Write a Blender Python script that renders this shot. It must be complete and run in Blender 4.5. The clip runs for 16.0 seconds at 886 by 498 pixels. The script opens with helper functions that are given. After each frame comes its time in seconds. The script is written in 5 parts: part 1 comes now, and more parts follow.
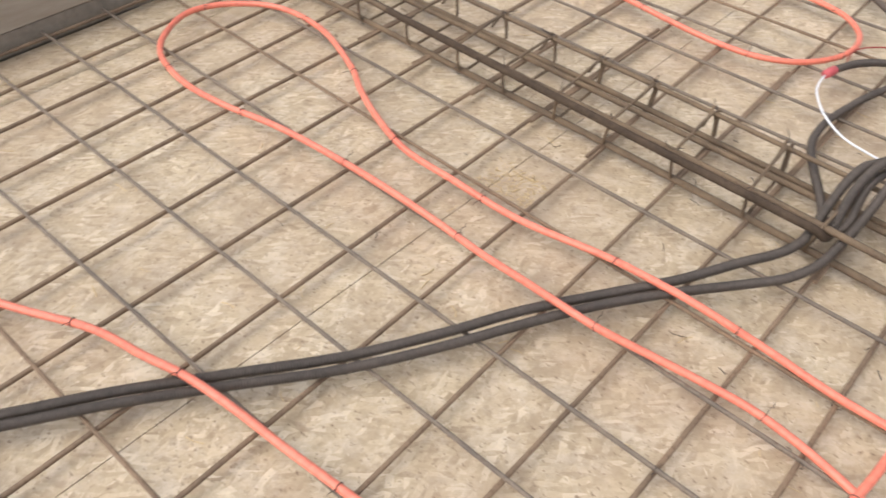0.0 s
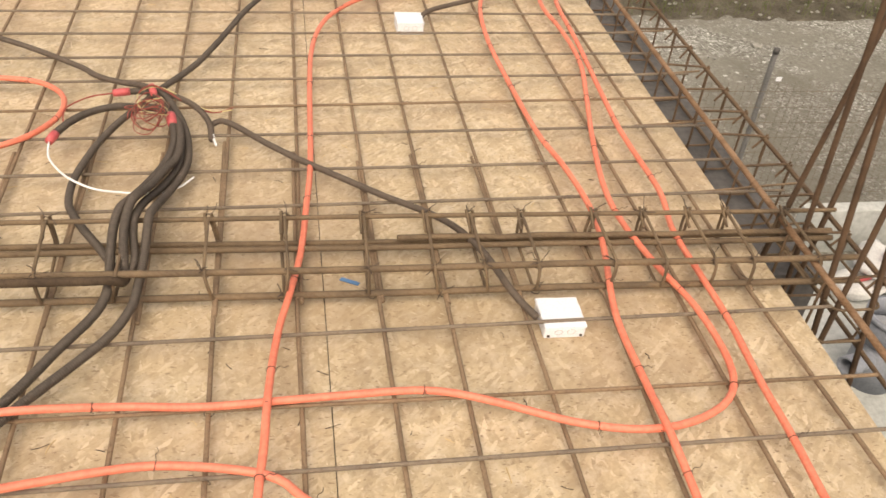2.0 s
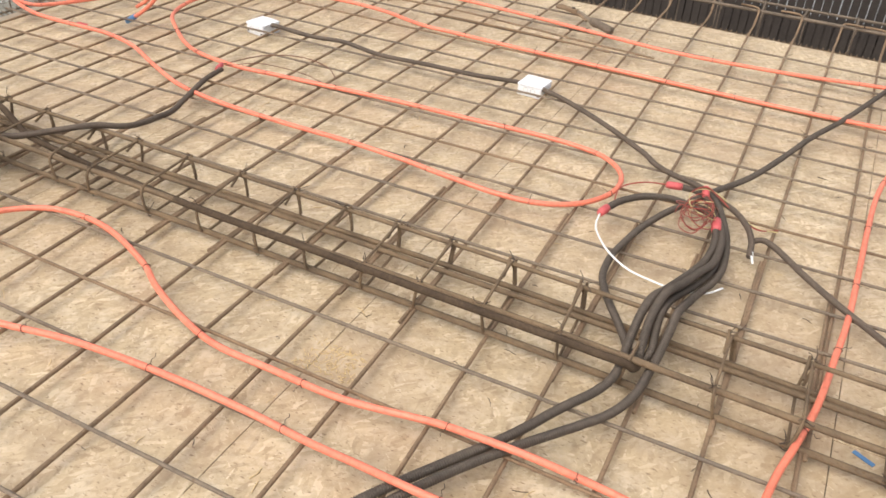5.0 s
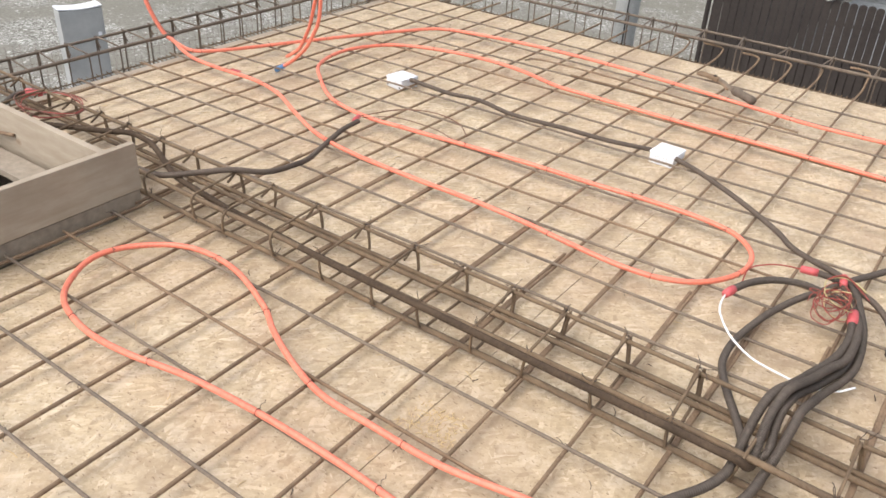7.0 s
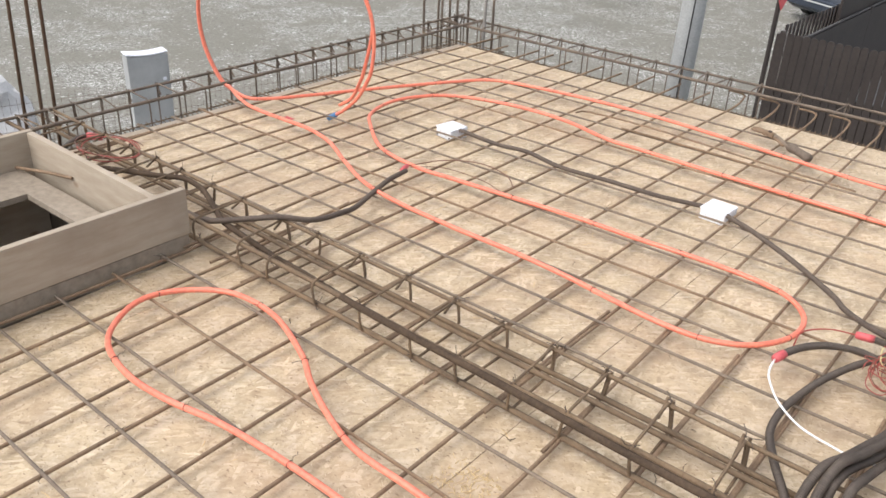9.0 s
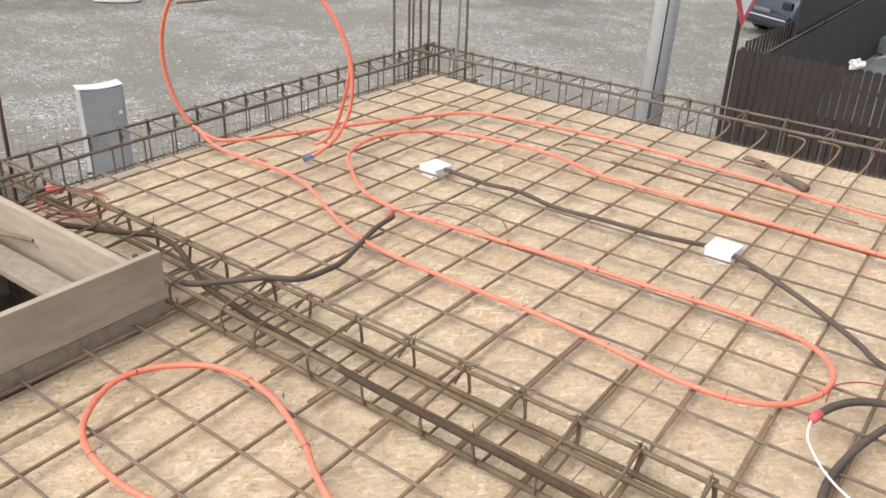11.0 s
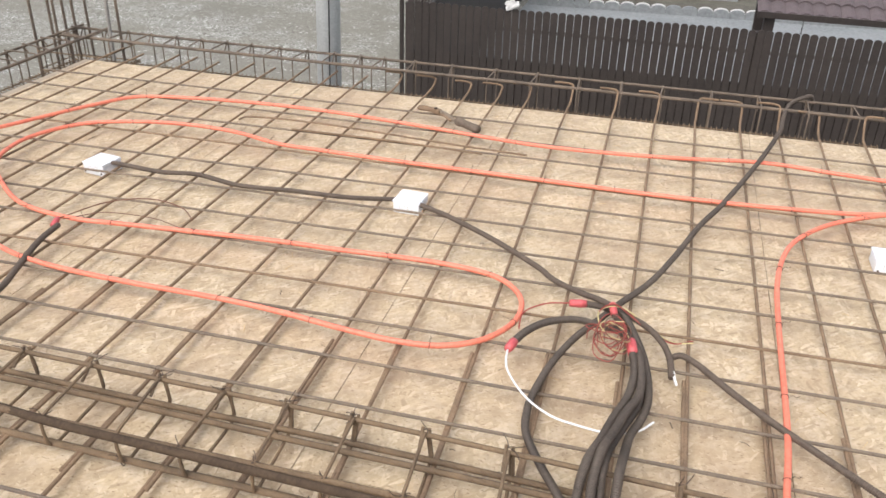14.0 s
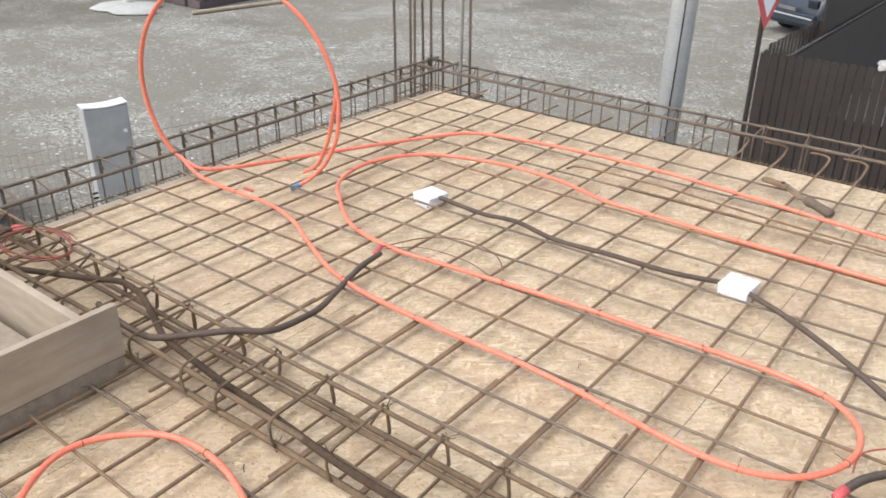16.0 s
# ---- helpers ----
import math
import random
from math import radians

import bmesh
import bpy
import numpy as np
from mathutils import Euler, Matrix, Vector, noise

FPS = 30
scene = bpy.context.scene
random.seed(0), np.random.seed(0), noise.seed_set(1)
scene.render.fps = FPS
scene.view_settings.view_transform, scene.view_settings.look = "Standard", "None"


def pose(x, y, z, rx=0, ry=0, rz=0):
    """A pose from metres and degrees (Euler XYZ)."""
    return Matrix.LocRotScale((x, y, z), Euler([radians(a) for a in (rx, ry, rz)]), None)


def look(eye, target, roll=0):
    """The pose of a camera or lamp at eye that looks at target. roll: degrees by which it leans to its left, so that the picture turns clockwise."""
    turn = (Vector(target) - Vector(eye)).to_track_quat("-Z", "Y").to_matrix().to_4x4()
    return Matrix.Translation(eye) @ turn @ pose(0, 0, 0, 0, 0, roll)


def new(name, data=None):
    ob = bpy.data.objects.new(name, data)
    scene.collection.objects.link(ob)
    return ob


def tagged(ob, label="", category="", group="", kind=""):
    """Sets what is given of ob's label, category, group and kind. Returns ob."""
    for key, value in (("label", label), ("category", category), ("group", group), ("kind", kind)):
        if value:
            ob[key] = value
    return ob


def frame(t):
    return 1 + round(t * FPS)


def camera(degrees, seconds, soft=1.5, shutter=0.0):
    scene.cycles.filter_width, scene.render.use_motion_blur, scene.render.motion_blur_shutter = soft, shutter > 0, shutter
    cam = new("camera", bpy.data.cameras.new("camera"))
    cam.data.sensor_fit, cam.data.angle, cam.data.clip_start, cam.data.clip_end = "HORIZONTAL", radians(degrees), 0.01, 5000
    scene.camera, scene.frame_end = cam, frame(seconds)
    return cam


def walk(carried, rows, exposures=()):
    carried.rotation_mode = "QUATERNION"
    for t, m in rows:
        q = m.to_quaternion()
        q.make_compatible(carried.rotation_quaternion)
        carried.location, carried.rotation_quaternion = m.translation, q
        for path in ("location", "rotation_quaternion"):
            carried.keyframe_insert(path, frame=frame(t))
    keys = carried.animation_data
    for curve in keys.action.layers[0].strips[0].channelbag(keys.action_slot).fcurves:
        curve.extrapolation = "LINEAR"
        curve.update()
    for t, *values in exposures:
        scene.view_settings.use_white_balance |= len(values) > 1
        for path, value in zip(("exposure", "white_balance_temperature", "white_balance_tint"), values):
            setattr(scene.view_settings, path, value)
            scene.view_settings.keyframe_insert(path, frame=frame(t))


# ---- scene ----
cam = camera(55.8, 16.0, soft=1.6, shutter=0.15)
PATH = [
    (0, (0.056, 0.141, 1.403), (-0.884, 1.22, 0.007), 2.0),
    (0.5, (0.129, 0.212, 1.41), (-0.443, 1.553, 0.041), 2.7),
    (1, (0.155, 0.186, 1.422), (0.019, 1.711, 0.135), 4.0),
    (1.5, (0.167, 0.163, 1.432), (0.315, 1.722, 0.188), 4.9),
    (2, (0.2, 0.163, 1.442), (0.544, 1.713, 0.225), 5.7),
    (2.5, (0.214, 0.181, 1.448), (0.612, 1.74, 0.26), 5.9),
    (3, (0.177, 0.192, 1.448), (0.445, 1.787, 0.272), 6.1),
    (3.5, (0.106, 0.195, 1.442), (0.106, 1.822, 0.28), 5.6),
    (4, (0.053, 0.19, 1.442), (-0.236, 1.807, 0.302), 4.7),
    (4.5, (0.01, 0.176, 1.445), (-0.517, 1.749, 0.327), 4.2),
    (5, (-0.009, 0.178, 1.442), (-0.701, 1.692, 0.332), 3.9),
    (5.2, (-0.014, 0.183, 1.44), (-0.76, 1.674, 0.335), 3.7),
    (7.3, (-0.003, 0.224, 1.492), (-1.006, 1.634, 0.489), 2.8),
    (7.5, (-0.003, 0.224, 1.497), (-1.021, 1.642, 0.52), 2.7),
    (8, (0.001, 0.225, 1.509), (-1.052, 1.651, 0.583), 2.9),
    (8.5, (-0.002, 0.246, 1.509), (-1.09, 1.653, 0.595), 3.0),
    (9, (0.004, 0.265, 1.499), (-1.111, 1.632, 0.555), 2.5),
    (9.5, (-0.056, 0.285, 1.49), (-1.101, 1.688, 0.521), 3.2),
    (9.7, (-0.103, 0.295, 1.496), (-1.113, 1.737, 0.548), 3.2),
    (11.8, (-0.289, 0.412, 1.518), (-1.355, 1.848, 0.625), 1.3),
    (12, (-0.294, 0.421, 1.51), (-1.298, 1.891, 0.599), 1.5),
    (12.5, (-0.278, 0.446, 1.515), (-1.115, 2.003, 0.579), 1.8),
    (13, (-0.255, 0.47, 1.515), (-0.917, 2.104, 0.572), 2.1),
    (13.5, (-0.228, 0.478, 1.513), (-0.745, 2.159, 0.561), 2.0),
    (14, (-0.205, 0.493, 1.507), (-0.649, 2.191, 0.547), 1.6),
    (14.5, (-0.199, 0.501, 1.514), (-0.617, 2.204, 0.552), 1.5),
    (15, (-0.239, 0.507, 1.506), (-0.801, 2.165, 0.539), 1.1),
    (15.5, (-0.298, 0.575, 1.509), (-1.161, 2.118, 0.575), 0.1),
    (16, (-0.324, 0.681, 1.53), (-1.425, 2.086, 0.629), 0.4),
]
EXPO = [(0.0, 0.66, 6350, 11), (0.5, 0.66, 6250, 10), (1.0, 0.66, 7350, 12), (1.5, 0.72, 8600, 13), (2.5, 0.73, 7600, 12), (3.0, 0.76, 7350, 12), (3.5, 0.74, 7800, 12), (4.0, 0.72, 8700, 12), (4.5, 0.72, 8100, 12), (5.0, 0.8, 7000, 10), (7.5, 0.90, 6600, 11), (9.5, 0.89, 6500, 11), (12.0, 0.88, 6750, 12), (13.0, 0.89, 6580, 11), (15.5, 0.88, 6600, 11), (16.0, 0.90, 6480, 11)]
walk(cam, [(t, look(eye, target, roll)) for t, eye, target, roll in PATH], EXPO)

# ---- world and light: an overcast day ----
world = bpy.data.worlds.new("sky")
scene.world = world
world.use_nodes = True
wn = world.node_tree.nodes
sky = wn.new("ShaderNodeTexSky")
sky.sky_type, sky.sun_disc = "NISHITA", False
sky.sun_elevation, sky.sun_rotation = radians(55), radians(200)
sky.air_density, sky.dust_density, sky.ozone_density = 1.0, 4.0, 1.0
cloud = wn.new("ShaderNodeHueSaturation")  # cloud cover greys the sky
cloud.inputs["Saturation"].default_value = 0.4
world.node_tree.links.new(sky.outputs[0], cloud.inputs["Color"])
world.node_tree.links.new(cloud.outputs[0], wn["Background"].inputs[0])
wn["Background"].inputs[1].default_value = 0.14
sun = new("sun", bpy.data.lights.new("sun", "SUN"))
sun.data.energy, sun.data.angle, sun.data.color = 0.6, radians(70), (1.0, 0.95, 0.88)
sun.matrix_world = look((-2.0, -4.0, 9.0), (0, 2, 0))

# ---- materials ----
rng = random.Random(7)


def material(name, colour, rough=0.7, metal=0.0, spec=None):
    m = bpy.data.materials.new(name)
    m.use_nodes = True
    b = m.node_tree.nodes["Principled BSDF"]
    b.inputs["Base Color"].default_value = (*colour, 1)
    b.inputs["Roughness"].default_value, b.inputs["Metallic"].default_value = rough, metal
    if spec is not None:
        b.inputs["Specular IOR Level"].default_value = spec
    return m


def node(m, kind, **sockets):
    n = m.node_tree.nodes.new(kind)
    for key, value in sockets.items():
        n.inputs[key.replace("_", " ")].default_value = value
    return n


def link(m, a, b):
    m.node_tree.links.new(a, b)


def ramp(m, source, stops):
    r = m.node_tree.nodes.new("ShaderNodeValToRGB")
    els = r.color_ramp.elements
    while len(els) < len(stops):
        els.new(0.5)
    for e, (p, c) in zip(els, stops):
        e.position, e.color = p, (*c, 1)
    link(m, source, r.inputs[0])
    return r.outputs[0]


def world_coords(m, scale=(1, 1, 1), turn=0.0):
    g = m.node_tree.nodes.new("ShaderNodeNewGeometry")
    p = m.node_tree.nodes.new("ShaderNodeMapping")
    p.inputs["Scale"].default_value = scale
    p.inputs["Rotation"].default_value = (0, 0, turn)
    link(m, g.outputs["Position"], p.inputs[0])
    return p.outputs[0]


def strand_coords(m, length, width, turn):
    """World coordinates turned, then stretched along the strands."""
    g = m.node_tree.nodes.new("ShaderNodeNewGeometry")
    p = m.node_tree.nodes.new("ShaderNodeMapping")
    p.vector_type = "TEXTURE"
    p.inputs["Scale"].default_value = (length, width, 1)
    p.inputs["Rotation"].default_value = (0, 0, turn)
    link(m, g.outputs["Position"], p.inputs[0])
    return p.outputs[0]


def noise_of(m, vec, scale, detail=4.0, rough=0.55):
    n = node(m, "ShaderNodeTexNoise", Scale=scale, Detail=detail, Roughness=rough)
    link(m, vec, n.inputs["Vector"])
    return n.outputs[0]


def mix(m, fac, a, b, mode="MIX"):
    n = m.node_tree.nodes.new("ShaderNodeMix")
    n.data_type, n.blend_type = "RGBA", mode
    for sock, v in ((n.inputs[0], fac), (n.inputs[6], a), (n.inputs[7], b)):
        if isinstance(v, (int, float)):
            sock.default_value = v
        elif isinstance(v, tuple):
            sock.default_value = (*v, 1)
        else:
            link(m, v, sock)
    return n.outputs[2]


def bump(m, height, strength=0.3, distance=0.002):
    n = node(m, "ShaderNodeBump", Strength=strength, Distance=distance)
    link(m, height, n.inputs["Height"])
    link(m, n.outputs[0], m.node_tree.nodes["Principled BSDF"].inputs["Normal"])


def paint(m, colour, rough=None):
    b = m.node_tree.nodes["Principled BSDF"]
    link(m, colour, b.inputs["Base Color"])
    if rough is not None:
        link(m, rough, b.inputs["Roughness"])


def mottled(name, a, b, scale, rough=0.7, metal=0.0, bumps=0.2, distance=0.002, lo=0.35, hi=0.65, fine=12.0):
    """A surface that drifts between two colours at two scales."""
    m = material(name, a, rough, metal, spec=0.15 if rough >= 0.8 else None)
    v = world_coords(m)
    big = noise_of(m, v, scale, 5.0, 0.6)
    small = noise_of(m, v, scale * fine, 3.0, 0.6)
    c = ramp(m, big, [(lo, a), (hi, b)])
    c = mix(m, 0.35, c, ramp(m, small, [(0.3, tuple(x * 0.6 for x in a)), (0.7, tuple(min(1, x * 1.25) for x in b))]))
    paint(m, c)
    bump(m, small, bumps, distance)
    return m


def blot(m, place, size, ragged, amount):
    """Distance from a place in units of size, made uneven by a noise."""
    g = m.node_tree.nodes.new("ShaderNodeNewGeometry")
    p = m.node_tree.nodes.new("ShaderNodeMapping")
    p.vector_type = "TEXTURE"
    p.inputs["Location"].default_value = place
    p.inputs["Scale"].default_value = size
    link(m, g.outputs["Position"], p.inputs[0])
    far = m.node_tree.nodes.new("ShaderNodeVectorMath")
    far.operation = "LENGTH"
    link(m, p.outputs[0], far.inputs[0])
    add = m.node_tree.nodes.new("ShaderNodeMath")
    add.operation = "MULTIPLY_ADD"
    link(m, ragged, add.inputs[0])
    add.inputs[1].default_value = amount
    link(m, far.outputs["Value"], add.inputs[2])
    return add.outputs[0]


def make_osb():
    m = material("osb", (0.5, 0.38, 0.24), 0.52, spec=0.5)
    v = world_coords(m)
    cols = []
    heights = []
    for k, (turn, length, width) in enumerate(((0.25, 0.05, 0.014), (1.25, 0.048, 0.013), (2.1, 0.055, 0.014), (1.75, 0.042, 0.012), (0.75, 0.035, 0.010))):
        wob = node(m, "ShaderNodeTexNoise", Scale=7.0 + k, Detail=2.0)
        link(m, v, wob.inputs["Vector"])
        base = strand_coords(m, length, width, turn)
        add = m.node_tree.nodes.new("ShaderNodeVectorMath")
        add.operation = "MULTIPLY_ADD"
        link(m, wob.outputs[1], add.inputs[0])
        add.inputs[1].default_value = (2.0, 2.8, 0)
        link(m, base, add.inputs[2])
        vor = node(m, "ShaderNodeTexVoronoi", Scale=1.0, Randomness=1.0)
        vor.voronoi_dimensions = "2D"
        link(m, add.outputs[0], vor.inputs["Vector"])
        sep = m.node_tree.nodes.new("ShaderNodeSeparateColor")
        link(m, vor.outputs["Color"], sep.inputs[0])
        cols.append((ramp(m, sep.outputs[0], OSB_TONES), sep.outputs[1]))
        heights.append(sep.outputs[2])
    c = cols[0][0]
    for k in (1, 2, 3, 4):
        cover = ramp(m, cols[k][1], [(0.50, (0, 0, 0)), (0.58, (0.9, 0.9, 0.9))])
        c = mix(m, cover, c, cols[k][0])
    grain = noise_of(m, strand_coords(m, 0.012, 0.009, 0.6), 1.0, 4.0)
    c = mix(m, 0.25, c, ramp(m, grain, [(0.3, (0.40, 0.29, 0.18)), (0.7, (0.74, 0.60, 0.42))]))
    dust = noise_of(m, v, 16.0, 6.0, 0.75)
    c = mix(m, ramp(m, dust, [(0.48, (0, 0, 0)), (0.66, (0.75, 0.75, 0.75))]), c, (0.65, 0.555, 0.425))
    damp = noise_of(m, v, 6.5, 7.0, 0.72)
    c = mix(m, ramp(m, damp, [(0.48, (0, 0, 0)), (0.66, (0.7, 0.7, 0.7))]), c, (0.345, 0.262, 0.175))
    stain = noise_of(m, world_coords(m, (1, 1, 1), 1.0), 1.4, 5.0, 0.6)
    c = mix(m, ramp(m, stain, [(0.46, (0, 0, 0)), (0.68, (0.5, 0.5, 0.5))]), c, (0.40, 0.285, 0.19))
    # a ragged patch of darker brown, strongest under and beside the beam cage
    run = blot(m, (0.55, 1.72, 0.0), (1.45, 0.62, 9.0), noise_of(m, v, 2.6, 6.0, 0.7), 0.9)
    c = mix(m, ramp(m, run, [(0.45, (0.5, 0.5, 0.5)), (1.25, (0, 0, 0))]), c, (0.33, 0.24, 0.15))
    fleck = noise_of(m, world_coords(m, (1, 2.6, 1), 0.9), 55.0, 2.0, 0.5)
    c = mix(m, ramp(m, fleck, [(0.635, (0, 0, 0)), (0.69, (0.75, 0.75, 0.75))]), c, (0.20, 0.125, 0.075))
    sliver = noise_of(m, strand_coords(m, 0.030, 0.0045, 2.5), 1.0, 2.0)
    c = mix(m, ramp(m, sliver, [(0.66, (0, 0, 0)), (0.72, (0.6, 0.6, 0.6))]), c, (0.74, 0.65, 0.48))
    paint(m, c)
    bump(m, heights[2], 0.35, 0.0012)
    return m


OSB_TONES = [(0.0, (0.285, 0.203, 0.125)), (0.12, (0.40, 0.304, 0.19)), (0.5, (0.472, 0.372, 0.238)), (0.82, (0.56, 0.455, 0.302)), (1.0, (0.74, 0.64, 0.475))]
osb = make_osb()


def make_bar(name, a, b, period=0.009):
    m = material(name, a, 0.8, 0.1, spec=0.3)
    v = world_coords(m)
    n = noise_of(m, v, 9.0, 5.0, 0.65)
    f = noise_of(m, v, 120.0, 2.0, 0.6)
    c = ramp(m, n, [(0.35, a), (0.62, b)])
    c = mix(m, ramp(m, f, [(0.55, (0, 0, 0)), (0.75, (0.6, 0.6, 0.6))]), c, (0.10, 0.055, 0.03))
    paint(m, c)
    w = node(m, "ShaderNodeTexWave", Scale=0.314 / period, Distortion=0.0)
    w.wave_type, w.bands_direction = "BANDS", "DIAGONAL"
    link(m, v, w.inputs["Vector"])
    bump(m, w.outputs[1], 0.5, 0.0015)
    return m


rust = make_bar("rusty_steel", (0.182, 0.127, 0.085), (0.278, 0.192, 0.124))
steel = make_bar("grey_steel", (0.160, 0.130, 0.105), (0.235, 0.186, 0.140))
brown_dust = mottled("dust_caked_plastic", (0.050, 0.036, 0.026), (0.095, 0.067, 0.046), 9.0, 0.9, bumps=0.05)
cage_rust = make_bar("dark_rusty_steel", (0.123, 0.089, 0.060), (0.208, 0.146, 0.091))
starter_rust = make_bar("starter_bar_steel", (0.078, 0.050, 0.033), (0.13, 0.082, 0.052))
edge_rust = make_bar("edge_bar_steel", (0.105, 0.069, 0.045), (0.17, 0.112, 0.070))
bright_rust = make_bar("bright_rust_steel", (0.20, 0.115, 0.065), (0.32, 0.20, 0.125))
pale_steel = make_bar("dusty_grey_steel", (0.26, 0.25, 0.235), (0.36, 0.345, 0.32))
dark_steel = make_bar("dark_steel", (0.120, 0.098, 0.080), (0.19, 0.150, 0.115))
wire_mat = material("tie_wire_steel", (0.07, 0.05, 0.04), 0.6, 0.5)
orange = mottled("orange_plastic", (0.77, 0.19, 0.12), (0.82, 0.24, 0.155), 6.0, 0.45, bumps=0.05)
black = mottled("black_plastic", (0.051, 0.040, 0.032), (0.092, 0.072, 0.057), 8.0, 0.65, bumps=0.05)
dusty_black = mottled("dusty_black_plastic", (0.070, 0.052, 0.040), (0.118, 0.088, 0.067), 9.0, 0.7, bumps=0.05)
red = mottled("red_plastic", (0.52, 0.085, 0.095), (0.60, 0.115, 0.12), 14.0, 0.5, bumps=0.05)
white = mottled("white_plastic", (0.74, 0.78, 0.85), (0.80, 0.83, 0.89), 20.0, 0.45, bumps=0.03)
white_wire = material("white_sheath", (0.82, 0.83, 0.84), 0.45)
copper_red = material("red_wire", (0.32, 0.055, 0.042), 0.5)
yellow = material("yellow_wire", (0.60, 0.52, 0.26), 0.5)
grip_brown = mottled("worn_grip", (0.12, 0.095, 0.075), (0.18, 0.145, 0.115), 9.0, 0.8)
brown = material("brown_wire", (0.16, 0.07, 0.04), 0.5)
blue = material("blue_plastic", (0.075, 0.19, 0.38), 0.4)


def make_board():
    m = material("shuttering_board", (0.5, 0.42, 0.32), 0.85, spec=0.15)
    g = noise_of(m, world_coords(m, (1.2, 1.2, 7)), 6.0, 6.0, 0.6)
    c = ramp(m, g, [(0.25, (0.345, 0.285, 0.218)), (0.55, (0.405, 0.345, 0.272)), (0.85, (0.47, 0.41, 0.33))])
    vor = node(m, "ShaderNodeTexVoronoi", Scale=3.2, Randomness=1.0)
    link(m, world_coords(m, (1, 1, 1.6)), vor.inputs["Vector"])
    c = mix(m, ramp(m, vor.outputs["Distance"], [(0.05, (0.8, 0.8, 0.8)), (0.10, (0, 0, 0))]), c, (0.20, 0.12, 0.07))
    grime = noise_of(m, world_coords(m), 2.2, 5.0, 0.65)
    c = mix(m, ramp(m, grime, [(0.48, (0, 0, 0)), (0.72, (0.6, 0.6, 0.6))]), c, (0.27, 0.22, 0.172))
    paint(m, c)
    bump(m, g, 0.3, 0.002)
    return m


board = make_board()
grey_board = mottled("dark_grey_board", (0.250, 0.210, 0.165), (0.325, 0.278, 0.222), 3.0, 0.85, bumps=0.1)
concrete = mottled("concrete", (0.30, 0.30, 0.30), (0.42, 0.42, 0.41), 1.6, 0.9, bumps=0.4, distance=0.004)
dark_wall = mottled("dark_masonry", (0.092, 0.088, 0.088), (0.145, 0.138, 0.135), 2.5, 0.9, bumps=0.3)
galvanised = mottled("galvanised_steel", (0.42, 0.435, 0.43), (0.52, 0.535, 0.53), 5.0, 0.6, 0.0, bumps=0.05)
cabinet_grey = mottled("grey_cabinet_paint", (0.35, 0.368, 0.37), (0.40, 0.413, 0.41), 1.5, 0.55, bumps=0.02, fine=3.0)
fence_brown = mottled("dark_brown_paint", (0.023, 0.0175, 0.0155), (0.038, 0.029, 0.025), 2.0, 0.6, bumps=0.1)
fence_grey = mottled("weathered_dark_steel", (0.06, 0.058, 0.056), (0.09, 0.086, 0.082), 4.0, 0.7)
roof_brown = mottled("brown_roof_tile", (0.090, 0.072, 0.076), (0.128, 0.100, 0.104), 4.0, 0.7, bumps=0.1)
bed_soil = mottled("dry_garden_soil", (0.077, 0.073, 0.060), (0.138, 0.131, 0.108), 1.5, 0.9, bumps=0.5, distance=0.01)
pvc_grey = mottled("grey_pvc", (0.20, 0.22, 0.26), (0.26, 0.28, 0.32), 6.0, 0.45, bumps=0.03)
car_paint = mottled("dark_car_paint", (0.03, 0.04, 0.055), (0.04, 0.05, 0.07), 2.0, 0.25, bumps=0.0)
rubber = material("rubber", (0.02, 0.02, 0.02), 0.8)
glass_dark = material("dark_glass", (0.02, 0.025, 0.03), 0.08)
bag_white = mottled("white_sack", (0.50, 0.50, 0.50), (0.66, 0.66, 0.65), 6.0, 0.6, bumps=0.4, distance=0.01)


GROUND = -2.7


